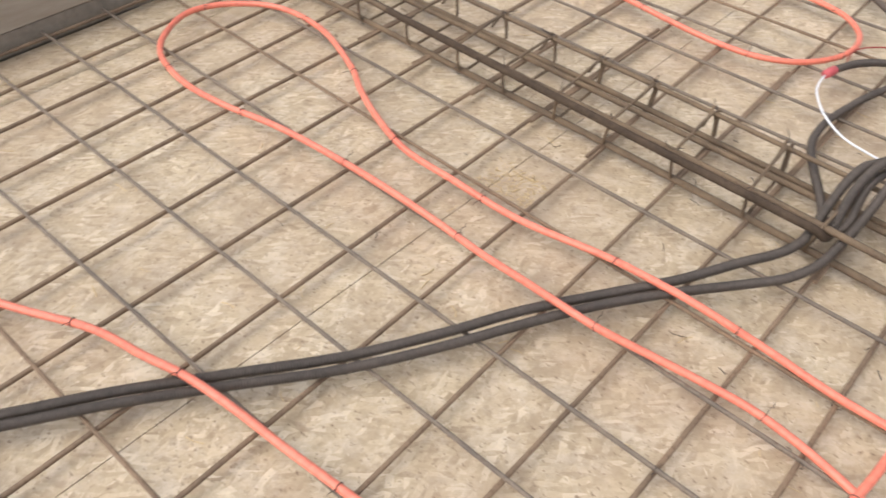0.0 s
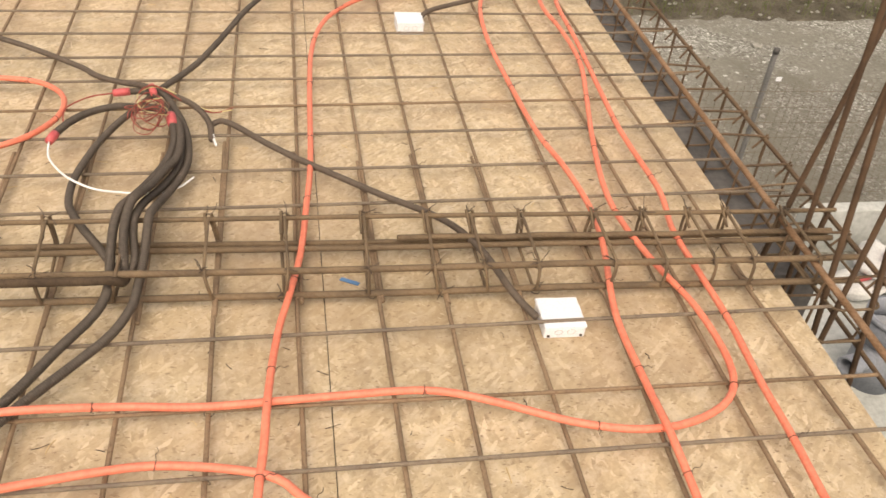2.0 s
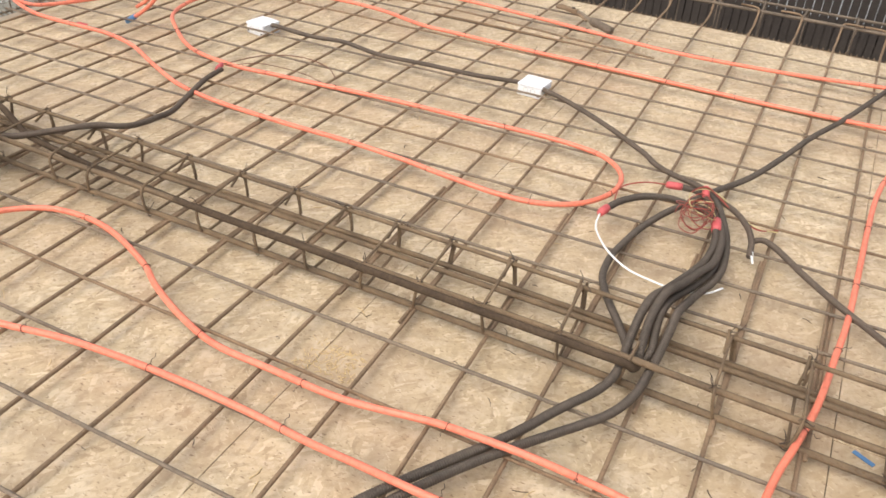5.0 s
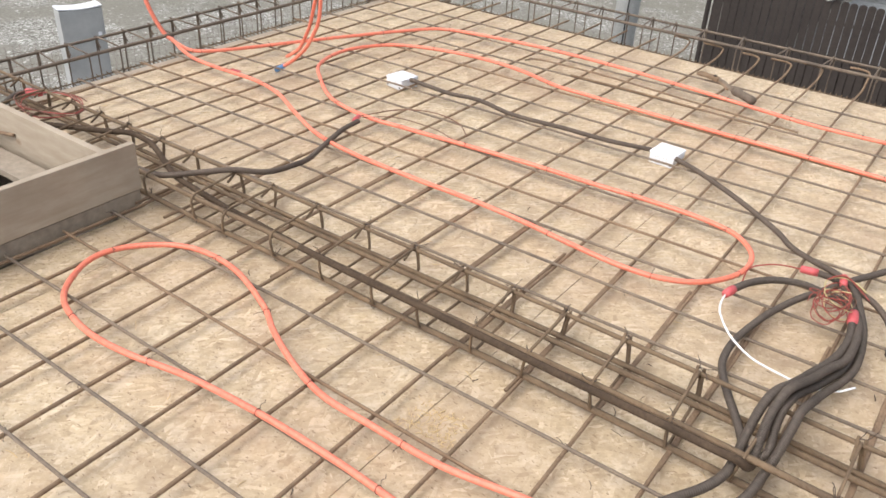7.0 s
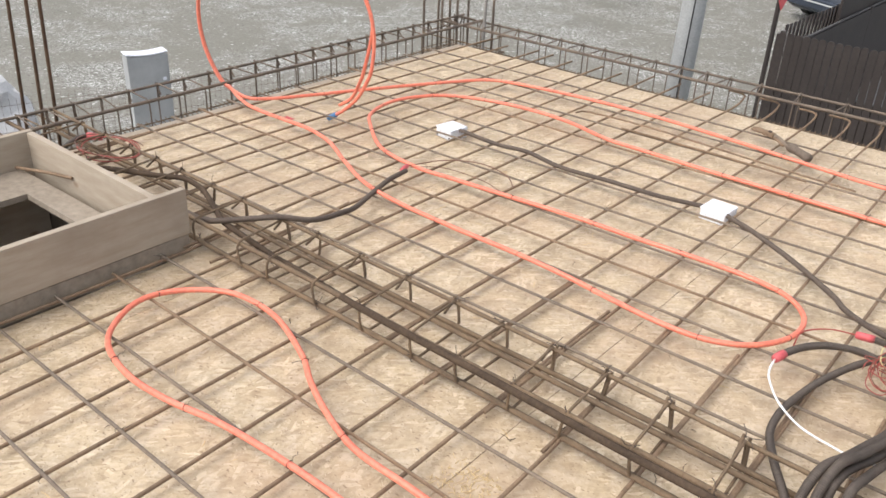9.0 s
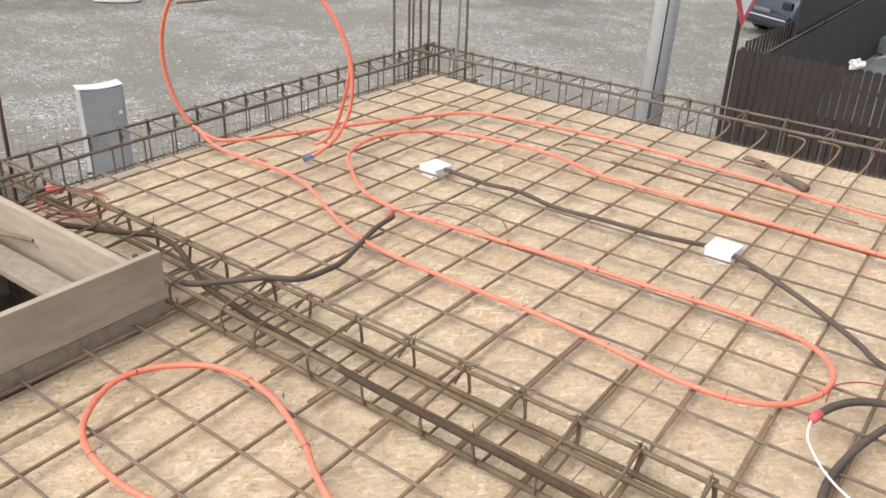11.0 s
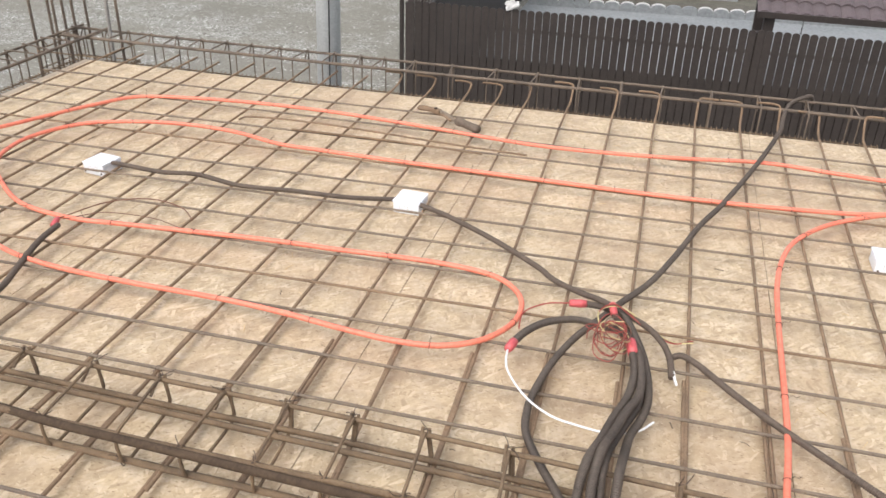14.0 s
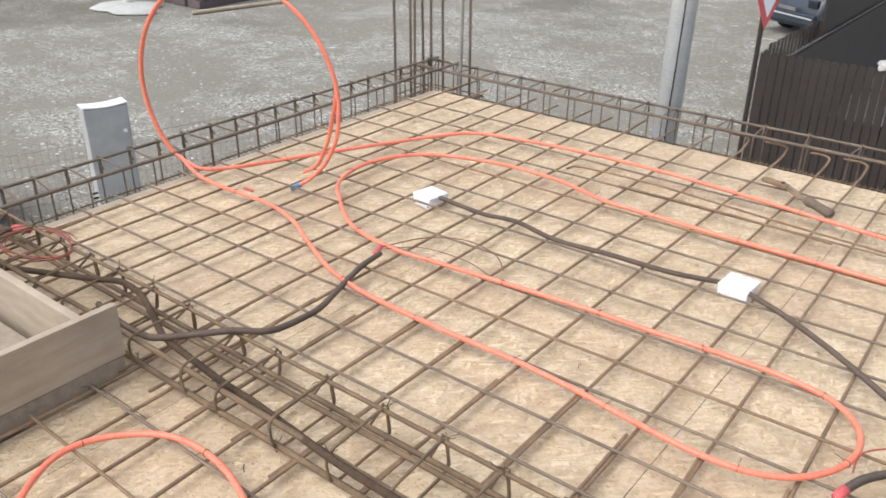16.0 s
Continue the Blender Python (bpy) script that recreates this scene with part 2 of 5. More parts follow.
def make_gravel():
    m = material("gravel", (0.3, 0.29, 0.27), 0.95, spec=0.1)
    v = world_coords(m)
    tones = []
    for scale in (54.0, 26.0):
        vor = node(m, "ShaderNodeTexVoronoi", Scale=scale, Randomness=1.0)
        link(m, v, vor.inputs["Vector"])
        sep = m.node_tree.nodes.new("ShaderNodeSeparateColor")
        link(m, vor.outputs["Color"], sep.inputs[0])
        tones.append((vor, ramp(m, sep.outputs[0], [(0.0, (0.12, 0.116, 0.10)), (0.45, (0.245, 0.242, 0.218)), (0.75, (0.36, 0.36, 0.335)), (0.92, (0.54, 0.54, 0.51)), (1.0, (0.78, 0.78, 0.75))]), sep.outputs[1]))
    stones = mix(m, ramp(m, tones[1][2], [(0.70, (0, 0, 0)), (0.73, (1, 1, 1))]), tones[0][1], tones[1][1])
    mud = noise_of(m, v, 26.0, 7.0, 0.8)
    earth = ramp(m, mud, [(0.3, (0.15, 0.143, 0.118)), (0.5, (0.225, 0.218, 0.19)), (0.7, (0.29, 0.284, 0.252))])
    pebble = ramp(m, tones[1][2], [(0.90, (0, 0, 0)), (0.92, (0.8, 0.8, 0.8))])
    earth = mix(m, pebble, earth, tones[1][1])
    patches = noise_of(m, v, 0.55, 8.0, 0.68)
    c = mix(m, ramp(m, patches, [(0.46, (0.05, 0.05, 0.05)), (0.56, (0.95, 0.95, 0.95))]), earth, stones)
    ruts = noise_of(m, world_coords(m, (0.5, 1.6, 1), 0.5), 0.7, 7.0, 0.68)
    c = mix(m, ramp(m, ruts, [(0.45, (0, 0, 0)), (0.70, (0.5, 0.5, 0.5))]), c, (0.20, 0.195, 0.163))
    wet = noise_of(m, v, 0.13, 5.0, 0.6)
    c = mix(m, ramp(m, wet, [(0.52, (0, 0, 0)), (0.64, (0.6, 0.6, 0.6))]), c, (0.11, 0.103, 0.086))
    # ragged soft rims: a wet hollow at the far side of the yard, a faint darker patch beside the house
    rag = noise_of(m, world_coords(m, (1, 0.5, 1), 0.6), 0.8, 7.0, 0.7)
    for place, size, strength, tone in (((-24.0, 16.5, GROUND), (8.5, 7.5, 50.0), 0.85, (0.085, 0.078, 0.064)), ((6.5, 6.5, GROUND), (7.5, 7.0, 50.0), 0.55, (0.15, 0.14, 0.115))):
        rim = blot(m, place, size, rag, 0.9)
        k = (strength, strength, strength)
        c = mix(m, ramp(m, rim, [(0.0, k), (0.68, k), (0.80, (0, 0, 0))]), c, tone)
    paint(m, c)
    bump(m, tones[0][0].outputs["Distance"], 0.6, 0.02)
    return m


gravel = make_gravel()
shaft_board = mottled("brown_shaft_board", (0.17, 0.145, 0.115), (0.24, 0.205, 0.165), 3.0, 0.85)
soil = mottled("bank_soil", (0.055, 0.049, 0.038), (0.17, 0.152, 0.118), 3.2, 0.95, bumps=0.8, distance=0.05)
paving = mottled("pale_paving", (0.20, 0.217, 0.226), (0.27, 0.286, 0.295), 1.2, 0.85, bumps=0.2)
pipe_grey = mottled("weathered_pipe", (0.12, 0.12, 0.12), (0.18, 0.18, 0.178), 6.0, 0.7, bumps=0.05)
stone_grey = mottled("grey_stone", (0.22, 0.215, 0.195), (0.38, 0.37, 0.34), 5.0, 0.9, bumps=0.3)
pale_concrete = mottled("pale_concrete", (0.36, 0.38, 0.365), (0.48, 0.495, 0.48), 1.8, 0.9, bumps=0.3)
leaf = mottled("grass_green", (0.07, 0.095, 0.035), (0.15, 0.16, 0.07), 3.0, 0.8, bumps=0.1)
bark = mottled("limed_bark", (0.40, 0.38, 0.36), (0.62, 0.60, 0.57), 9.0, 0.9, bumps=0.4)


# ---- mesh helpers ----
def part(name, bm, mat, parent=None, label=""):
    me = bpy.data.meshes.new(name)
    bm.to_mesh(me)
    bm.free()
    return mesh_part(name, me, mat, parent, label)


def mesh_part(name, me, mat, parent=None, label=""):
    if mat and not me.materials:
        me.materials.append(mat)
    ob = new(name, me)
    if parent:
        ob.parent = parent
    return tagged(ob, label)


def thing(name, label, category, group="", kind="", at=(0, 0, 0)):
    ob = tagged(new(name), label, category, group, kind)
    ob.location = at
    ob.empty_display_size = 0.1
    return ob


def box(bm, x0, x1, y0, y1, z0, z1, bevel=0.0, m=None):
    g = bmesh.ops.create_cube(bm, size=1)
    vs = g["verts"]
    for v in vs:
        v.co = Vector(((x0 + x1) / 2 + v.co.x * (x1 - x0), (y0 + y1) / 2 + v.co.y * (y1 - y0), (z0 + z1) / 2 + v.co.z * (z1 - z0)))
    if bevel:
        es = list({e for v in vs for e in v.link_edges})
        r = bmesh.ops.bevel(bm, geom=es, offset=bevel, segments=2, affect="EDGES", profile=0.5)
        vs = list({v for f in r["faces"] for v in f.verts} | {v for v in vs if v.is_valid})
    if m:
        bmesh.ops.transform(bm, matrix=m, verts=vs)
    return vs


def boxed(*a, **k):
    bm = bmesh.new()
    box(bm, *a, **k)
    return bm


def spline(points, step=0.02):
    """A smooth line through control points."""
    p = [np.array(q, float) for q in points]
    p = [2 * p[0] - p[1], *p, 2 * p[-1] - p[-2]]
    out = []
    for a, b, c, d in zip(p, p[1:], p[2:], p[3:]):
        n = max(2, int(np.linalg.norm(c - b) / step))
        for k in range(n):
            t = k / n
            out.append(0.5 * (2 * b + (c - a) * t + (2 * a - 5 * b + 4 * c - d) * t * t + (3 * b - a - 3 * c + d) * t ** 3))
    out.append(p[-2])
    return np.array(out)


def tube_data(pts, radii, sides=8):
    """Vertices and faces of a tube swept along a line."""
    pts = np.asarray(pts, float)
    r = np.broadcast_to(np.asarray(radii, float), (len(pts),))
    # a ring close to each end keeps the sides evenly shaded up to the cut
    for end, nxt, at in ((0, 1, 1), (-1, -2, -1)):
        step = pts[nxt] - pts[end]
        length = np.linalg.norm(step)
        if length > 4 * r[end]:
            pts = np.insert(pts, at, pts[end] + step * (0.4 * r[end] / length), axis=0)
            r = np.insert(r, at, r[end])
    n = len(pts)
    tan = np.gradient(pts, axis=0)
    tan /= np.linalg.norm(tan, axis=1)[:, None] + 1e-12
    u = np.cross(tan[0], (0, 0, 1.0))
    if np.linalg.norm(u) < 1e-3:
        u = np.array((1.0, 0, 0))
    us = []
    for t in tan:
        u = u - t * (u @ t)
        u /= np.linalg.norm(u)
        us.append(u)
    us = np.array(us)
    ws = np.cross(tan, us)
    ang = np.arange(sides) * 2 * np.pi / sides
    ring = pts[:, None] + r[:, None, None] * (np.cos(ang)[None, :, None] * us[:, None] + np.sin(ang)[None, :, None] * ws[:, None])
    verts = ring.reshape(-1, 3)
    i = np.arange(n - 1)[:, None] * sides
    j = np.arange(sides)[None, :]
    k = (j + 1) % sides
    quads = np.stack([i + j, i + k, i + sides + k, i + sides + j], -1).reshape(-1, 4).tolist()
    quads.append(list(range(sides))[::-1])
    quads.append(list(range((n - 1) * sides, n * sides)))
    return verts.tolist(), quads


def tubes(name, lines, mat, parent=None, label="", sides=8):
    """One mesh of one or more swept lines: pairs of points and radius."""
    vs, fs = [], []
    for pts, r in lines:
        v, f = tube_data(pts, r, sides)
        fs += [[a + len(vs) for a in q] for q in f]
        vs += v
    me = bpy.data.meshes.new(name)
    me.from_pydata(vs, [], fs)
    me.shade_smooth()
    return mesh_part(name, me, mat, parent, label)


def straight(a, b, n=2):
    return [tuple(np.array(a) + (np.array(b) - np.array(a)) * k / n) for k in range(n + 1)]


def wavy(a, b, amp, seed, n=10):
    """A nearly straight bar with a slight bend."""
    r = random.Random(seed)
    a, b = np.array(a, float), np.array(b, float)
    side = np.cross(b - a, (0, 0, 1.0))
    side /= np.linalg.norm(side) + 1e-9
    p1, p2 = r.uniform(0, 6.28), r.uniform(0, 6.28)
    return [tuple(a + (b - a) * k / n + side * amp * (math.sin(3.1 * k / n + p1) - math.sin(p1)) * 0.5 + np.array((0, 0, amp * 0.3 * math.sin(5 * k / n + p2)))) for k in range(n + 1)]


def corrugated(line, r, pitch=0.006, depth=0.0016):
    """Ridged hose: the line resampled with a ridge every pitch."""
    line = np.asarray(line)
    seg = np.r_[0, np.cumsum(np.linalg.norm(np.diff(line, axis=0), axis=1))]
    n = int(seg[-1] / pitch) * 4
    s = np.linspace(0, seg[-1], n + 1)
    pts = np.stack([np.interp(s, seg, line[:, k]) for k in range(3)], 1)
    radii = r - depth * (np.arange(n + 1) % 4 >= 2)
    return pts, radii


# ---- ground and house below ----

def ground_sheet():
    bm = bmesh.new()
    bmesh.ops.create_grid(bm, x_segments=60, y_segments=60, size=1)
    for v in bm.verts:
        x, y = v.co.x, v.co.y
        v.co = Vector((math.copysign(abs(x) ** 2.2, x) * 900, math.copysign(abs(y) ** 2.2, y) * 900, GROUND))
        v.co.z += 0.05 * noise.noise(v.co * 0.3) if abs(v.co.x) < 40 and abs(v.co.y) < 40 else 0
    ob = part("ground", bm, gravel)
    return tagged(ob, "grey gravel and mud yard with puddled darker patches", "ground", kind="structure")


ground_sheet()


def house_wall(name, x0, x1, y0, y1, z1=-0.2):
    ob = part(name, boxed(x0, x1, y0, y1, GROUND - 0.1, z1), dark_wall)
    tagged(ob, "dark grey masonry wall that carries the deck", "wall", kind="structure")


house_wall("wall_east", 1.56, 1.87, 2.02, 5.15, -0.17)
for v in bpy.data.objects["wall_east"].data.vertices:
    if v.co.x > 1.7:  # its outer face follows the skewed edge beam
        v.co.x += 0.032 * (v.co.y - 2.0)
house_wall("wall_north", -3.98, 1.555, 4.835, 5.15)
house_wall("wall_west", -3.98, -3.665, -2.0, 4.832)
house_wall("wall_south", -3.66, 1.527, -2.3, -2.003)
house_wall("wall_porch", 1.24, 1.47, -2.0, 2.018, -0.25)

for name, x0, x1, y0, y1 in (("wall_shaft_far", -3.35, -2.42, 1.68, 1.78), ("wall_shaft_side", -3.42, -3.355, 0.2, 1.78), ("wall_shaft_inner", -2.415, -2.32, 0.2, 1.78), ("wall_shaft_near", -3.35, -2.42, 0.12, 0.215)):
    shaft = part(name, boxed(x0, x1, y0, y1, GROUND, -0.022), shaft_board)
    tagged(shaft, "brown boarded wall of the shaft under the opening", "wall", kind="structure")

# ---- OSB deck ----
deck = thing("floor", "tan oriented strand board deck of slab shuttering, dusty and stained", "floor", kind="structure")
PIT = (-3.322, -2.437, 0.25, 1.645)
STRIPS = ((-3.66, -3.615), (-3.615, -2.185), (-2.185, -0.96), (-0.96, 0.265), (0.265, 1.528))
for k, (x0, x1) in enumerate(STRIPS):
    cuts = (-2.0, 1.93, 4.83) if k % 2 else (-2.0, -0.55, 1.90, 4.83)
    if k == 1:
        pieces = [(x0, x1, -2.0, PIT[2] - 0.03), (PIT[1] + 0.03, x1, PIT[2] - 0.027, PIT[3] + 0.03), (x0, PIT[0] - 0.03, PIT[2] - 0.027, PIT[3] + 0.03), (x0, x1, PIT[3] + 0.033, 4.83)]
    else:
        pieces = [(x0, x1, a, b) for a, b in zip(cuts, cuts[1:])]
    for a, b, c, d in pieces:
        panel = boxed(a + 0.0012, b - 0.0012, c + 0.0012, d - 0.0012, -0.018, 0.0)
        for v in panel.verts:
            if v.co.x > 1.5:  # the sawn east edge runs a little out of square
                v.co.x = 1.490 + 0.0280 * v.co.y
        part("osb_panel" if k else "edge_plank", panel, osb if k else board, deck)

# ---- reinforcing mesh of the slab ----
mesh_mat = thing("rebar_mesh", "brown and grey ribbed steel bars tied in a square grid", "rebar mesh")
# lengthwise bars of the near field: x at y = 1.2 and drift for each metre
COLS_NEAR = [(-3.47, 0.0), (-3.32, 0.0), (-3.165, 0.0), (-2.98, 0.0), (-2.79, 0.0), (-2.6, 0.0), (-2.391, 0.004), (-2.202, -0.016), (-2.04, -0.025), (-1.855, -0.034), (-1.679, -0.013), (-1.45, -0.027), (-1.243, -0.014), (-1.028, -0.023), (-0.801, -0.028), (-0.58, -0.041), (-0.383, -0.019), (-0.186, -0.009), (0.007, -0.018), (0.199, -0.011), (0.402, -0.002), (0.568, 0.016), (0.765, 0.004), (0.976, 0.04), (1.195, 0.004), (1.436, -0.04)]
# lengthwise bars of the far field: x under the beam cage and x at the far end
COLS_FAR = [(-3.52, -3.52), (-3.33, -3.33), (-3.12, -3.12), (-2.98, -2.98), (-2.81, -2.81), (-2.61, -2.61), (-2.414, -2.445), (-2.252, -2.268), (-2.062, -2.072), (-1.885, -1.871), (-1.697, -1.652), (-1.475, -1.45), (-1.242, -1.238), (-1.037, -1.06), (-0.83, -0.9), (-0.602, -0.67), (-0.392, -0.428), (-0.18, -0.207), (-0.002, -0.006), (0.207, 0.217), (0.411, 0.402), (0.578, 0.597), (0.772, 0.806), (0.998, 1.02), (1.2205, 1.217), (1.42, 1.432)]
ROWS_NEAR = [(-1.6, 0), (-1.4, 0), (-1.2, 0), (-1.0, 0), (-0.82, 0), (-0.63, 0), (-0.43, 0), (-0.23, 0), (-0.03, 0), (0.17, 0), (0.374, 0), (0.606, 0.0097), (0.835, 0.001), (1.033, -0.003), (1.235, -0.006), (1.41, -0.016), (1.637, 0)]
# far bars: y beside the camera and slope
ROWS_FAR = [(2.172, 0.012), (2.37, 0.015), (2.585, 0.024), (2.779, 0.032), (2.97, 0.03), (3.165, 0.029), (3.372, 0.025), (3.59, 0.019), (3.795, 0.010), (4.053, 0.018), (4.25, 0.005), (4.482, 0.006)]
ZC, ZR = 0.030, 0.041


def far_bar(x, xf, k):
    """A lengthwise bar of the far field; towards the east its end is bent up into a hook."""
    line = wavy((x, 1.74 + rng.uniform(-0.03, 0.03), ZC + 0.001), (xf, 4.82, ZC), 0.005, k)
    if xf > -1.7:
        lean = 1 if xf > -0.4 and k % 4 == 0 else -1
        out, up, leg = rng.uniform(-0.04, 0.01), rng.uniform(0.035, 0.06) + (0.03 if xf > -0.8 else 0.0), rng.uniform(0.085, 0.12)
        hook = spline([(xf, 4.82, ZC), (xf + 0.004, 4.90 + out, ZC + 0.010), (xf + 0.006, 4.955 + out, ZC + 0.75 * up), (xf + 0.006 + 0.004 * lean, 4.972 + out, ZC + up), (xf + 0.018 * lean, 4.978 + out, ZC + up + 0.006), (xf + 0.05 * lean, 4.972 + out, ZC + up + 0.010), (xf + leg * lean, 4.955 + out, ZC + up + 0.014)], 0.008)
        line = line[:-1] + [tuple(p) for p in hook]
    else:
        line.append((xf, 4.96 + rng.uniform(0, 0.12), ZC))
    return line


for k, ((x, drift_x), (xa, xf)) in enumerate(zip(COLS_NEAR, COLS_FAR)):
    r = 0.0058
    if PIT[0] - 0.1 < x < PIT[1] + 0.04:
        tubes("bar", [(wavy((x, -1.8, ZC), (x, 0.2, ZC), 0.005, k), r)], rust, mesh_mat)
        tubes("bar", [(wavy((xf, 1.71, ZC), (xf, 4.96 + rng.uniform(0, 0.12), ZC), 0.005, k), r)], rust, mesh_mat)
        continue
    # the two lap side by side under and beyond the beam cage
    near_end = (2.50 if x < 0.9 else 1.86) + rng.uniform(-0.09, 0.07)
    at_cage = x + drift_x * 0.54
    beside = xa + (xf - xa) * (near_end - 1.74) / 3.08 - 0.0115
    tubes("bar", [(wavy((x - drift_x * 3.0, -1.8, ZC), (at_cage, 1.74, ZC), 0.003, k) + [(beside, near_end, ZC + 0.001)], r)], rust, mesh_mat)
    tubes("bar", [(far_bar(xa, xf, k + 30), r)], rust, mesh_mat)
for k, (y, tilt) in enumerate(ROWS_NEAR + ROWS_FAR):
    far = y > 2
    left = -2.405 - rng.uniform(0, 0.01) if 0.2 < y < 1.72 else -3.60 - rng.uniform(0, 0.06)
    right = (1.70 if far else 1.60) + rng.uniform(-0.03, 0.06)
    tubes("bar", [(wavy((left, y + tilt * (left - 0.2), ZR), (right, y + tilt * (right - 0.2), ZR), 0.005, 50 + k), 0.005)], steel if k % 5 else rust, mesh_mat)
    if far and k % 2:  # spare ends of starter bars over the east wall
        tubes("bar", [(wavy((1.40, y + 0.02 + tilt * 1.2, ZC), (1.82, y + 0.035 + tilt * 1.6, ZC + 0.01), 0.004, 90 + k), 0.004)], rust, mesh_mat)


# ---- cages ----
def stirrup(name, corners, r, parent, mat=cage_rust, rnd=0.03):
    """A closed link bent round four bars, with two hooked tails."""
    p = [np.array(c, float) for c in corners]
    line = []
    for k in range(4):
        a, b, c = p[k - 1], p[k], p[(k + 1) % 4]
        u, w = (a - b) / np.linalg.norm(a - b), (c - b) / np.linalg.norm(c - b)
        for t in (0, 0.25, 0.5, 0.75, 1):
            line.append(b + u * rnd * (1 - t) ** 2 + w * rnd * t ** 2)
    line.append(line[0])
    first = p[0]
    inward = (p[2] - p[0]) / np.linalg.norm(p[2] - p[0])
    down = (p[3] - p[0]) / np.linalg.norm(p[3] - p[0])
    tail1 = [first + inward * 0.004 - down * 0.004, first + down * 0.03 + inward * 0.01, first + down * 0.075 + inward * 0.012]
    tail2 = [first - down * 0.004, first + inward * 0.03, first + inward * 0.065]
    off = np.cross(inward, down) * r * 2
    return tubes(name, [(line, r), ([q + off for q in tail1], r), ([q - off for q in tail2], r)], mat, parent, sides=6)


def tuft(parent, at, seed):
    """Twisted ends of tie wire that stick out where a link is tied."""
    r = random.Random(seed)
    lines = []
    for _ in range(r.randint(2, 4)):
        d = np.array((r.uniform(-1, 1), r.uniform(-1, 1), r.uniform(-0.2, 1.0)))
        d *= r.uniform(0.018, 0.042) / np.linalg.norm(d)
        k = np.array((r.uniform(-1, 1), r.uniform(-1, 1), r.uniform(-1, 1))) * 0.006
        a = np.array(at) + np.array((r.uniform(-0.006, 0.006), 0, 0))
        lines.append((spline([a, a + d * 0.5 + k, a + d], 0.008), 0.0011))
    ring = [(at[0] + 0.012 * math.cos(q), at[1] + 0.004 * math.sin(2 * q), at[2] - 0.008 + 0.012 * math.sin(q)) for q in np.linspace(0, 6.0, 10)]
    tubes("tie_wire", lines + [(ring, 0.0013)], wire_mat, parent, sides=5)


beam = thing("beam_cage", "rusty rebar beam cage with closed stirrups lying on the deck", "rebar cage")
BY0, BY1, BZ0, BZ1 = 1.804, 2.017, 0.036, 0.122


def drift(x):
    """The cage bends a little towards the porch."""
    return -0.022 * max(0.0, x + 0.6)


def cage_bar(y, z, x0, x1, r, mat, seed):
    n = random.Random(seed)
    pts = [(x, y + drift(x) + n.uniform(-0.003, 0.003), z + n.uniform(-0.002, 0.002)) for x in np.linspace(x0, x1, 14)]
    tubes("bar", [(spline(pts, 0.1), r)], mat, beam)


cage_bar(BY0, BZ0, -3.9, 1.75, 0.0095, cage_rust, 1)
cage_bar(BY1 - 0.004, BZ0 + 0.006, -3.9, 1.77, 0.0085, cage_rust, 2)
cage_bar(BY1 - 0.044, BZ0 + 0.016, -3.8, 1.76, 0.0085, cage_rust, 3)
cage_bar(BY1 - 0.024, BZ0 + 0.030, 0.47, 1.76, 0.0088, cage_rust, 5)
cage_bar(BY0 + 0.006, BZ1 - 0.012, -3.9, 1.745, 0.009, cage_rust, 4)
cage_bar(BY1, BZ1, -3.9, 1.77, 0.0068, cage_rust, 6)
BX = [-3.6, -3.4, -3.2, -3.0, -2.82, -2.61, -2.42, -2.18, -1.995, -1.785, -1.57, -1.365, -1.175, -1.0, -0.82, -0.635, -0.425, -0.22, -0.025, 0.17, 0.38, 0.55, 0.67, 0.815, 1.025, 1.17, 1.305, 1.42, 1.6]
for x in BX:
    j, s = rng.uniform(-0.012, 0.012), rng.uniform(-0.02, 0.02)
    d = drift(x)
    stirrup("stirrup", [(x, BY1 + d + 0.010, BZ1 + 0.010), (x + j, BY0 + d - 0.014, BZ1 - 0.002), (x + j + s, BY0 + d - 0.012, BZ0 - 0.012), (x + s, BY1 + d + 0.012, BZ0 - 0.006)], 0.0046, beam, rnd=0.034)
    tuft(beam, (x, BY1 + d + 0.004, BZ1 + 0.010), int(1000 * (x + 4)))
    if rng.random() < 0.6:
        tuft(beam, (x + j, BY0 + d + 0.004, BZ1 - 0.004), int(1000 * (x + 9)))
    if rng.random() < 0.5:
        tuft(beam, (x + s, BY0 + d - 0.004, BZ0 + 0.004), int(1000 * (x + 14)))


def edge_cage(name, label, axis, inner, outer, start, end, zi, zo, bottom, pitch, seed, mat=dark_steel, wide=None, first=None, skew=0.0, top=None):
    cage = thing(name, label, "rebar cage")
    put = (lambda a, b, z: (a + skew * (b - 2.0), b, z)) if axis == "y" else (lambda a, b, z: (b, a, z))
    r = random.Random(seed)
    for a, z, rad in ((inner, zi, 0.0095), (outer, zo, 0.0078), (inner, bottom, 0.007), (outer, bottom, 0.007)):
        tubes("bar", [(wavy(put(a, start, z), put(a, end, z), 0.01, seed + int(100 * z) + int(10 * a)), rad)], top if top and (a, z) == (inner, zi) else mat, cage)
    s = first or start + pitch * 0.5
    while s < end:
        j = r.uniform(-0.025, 0.025)
        o = 0.01 if outer > inner else -0.01
        stirrup("stirrup", [put(outer + o, s, zo + 0.008), put(inner - o, s + j, zi + 0.008), put(inner - o, s + j, bottom), put(outer + o, s, bottom)], 0.0042, cage, mat)
        s += (wide[1] if wide and s > wide[0] else pitch) + r.uniform(-0.02, 0.02)
    return cage


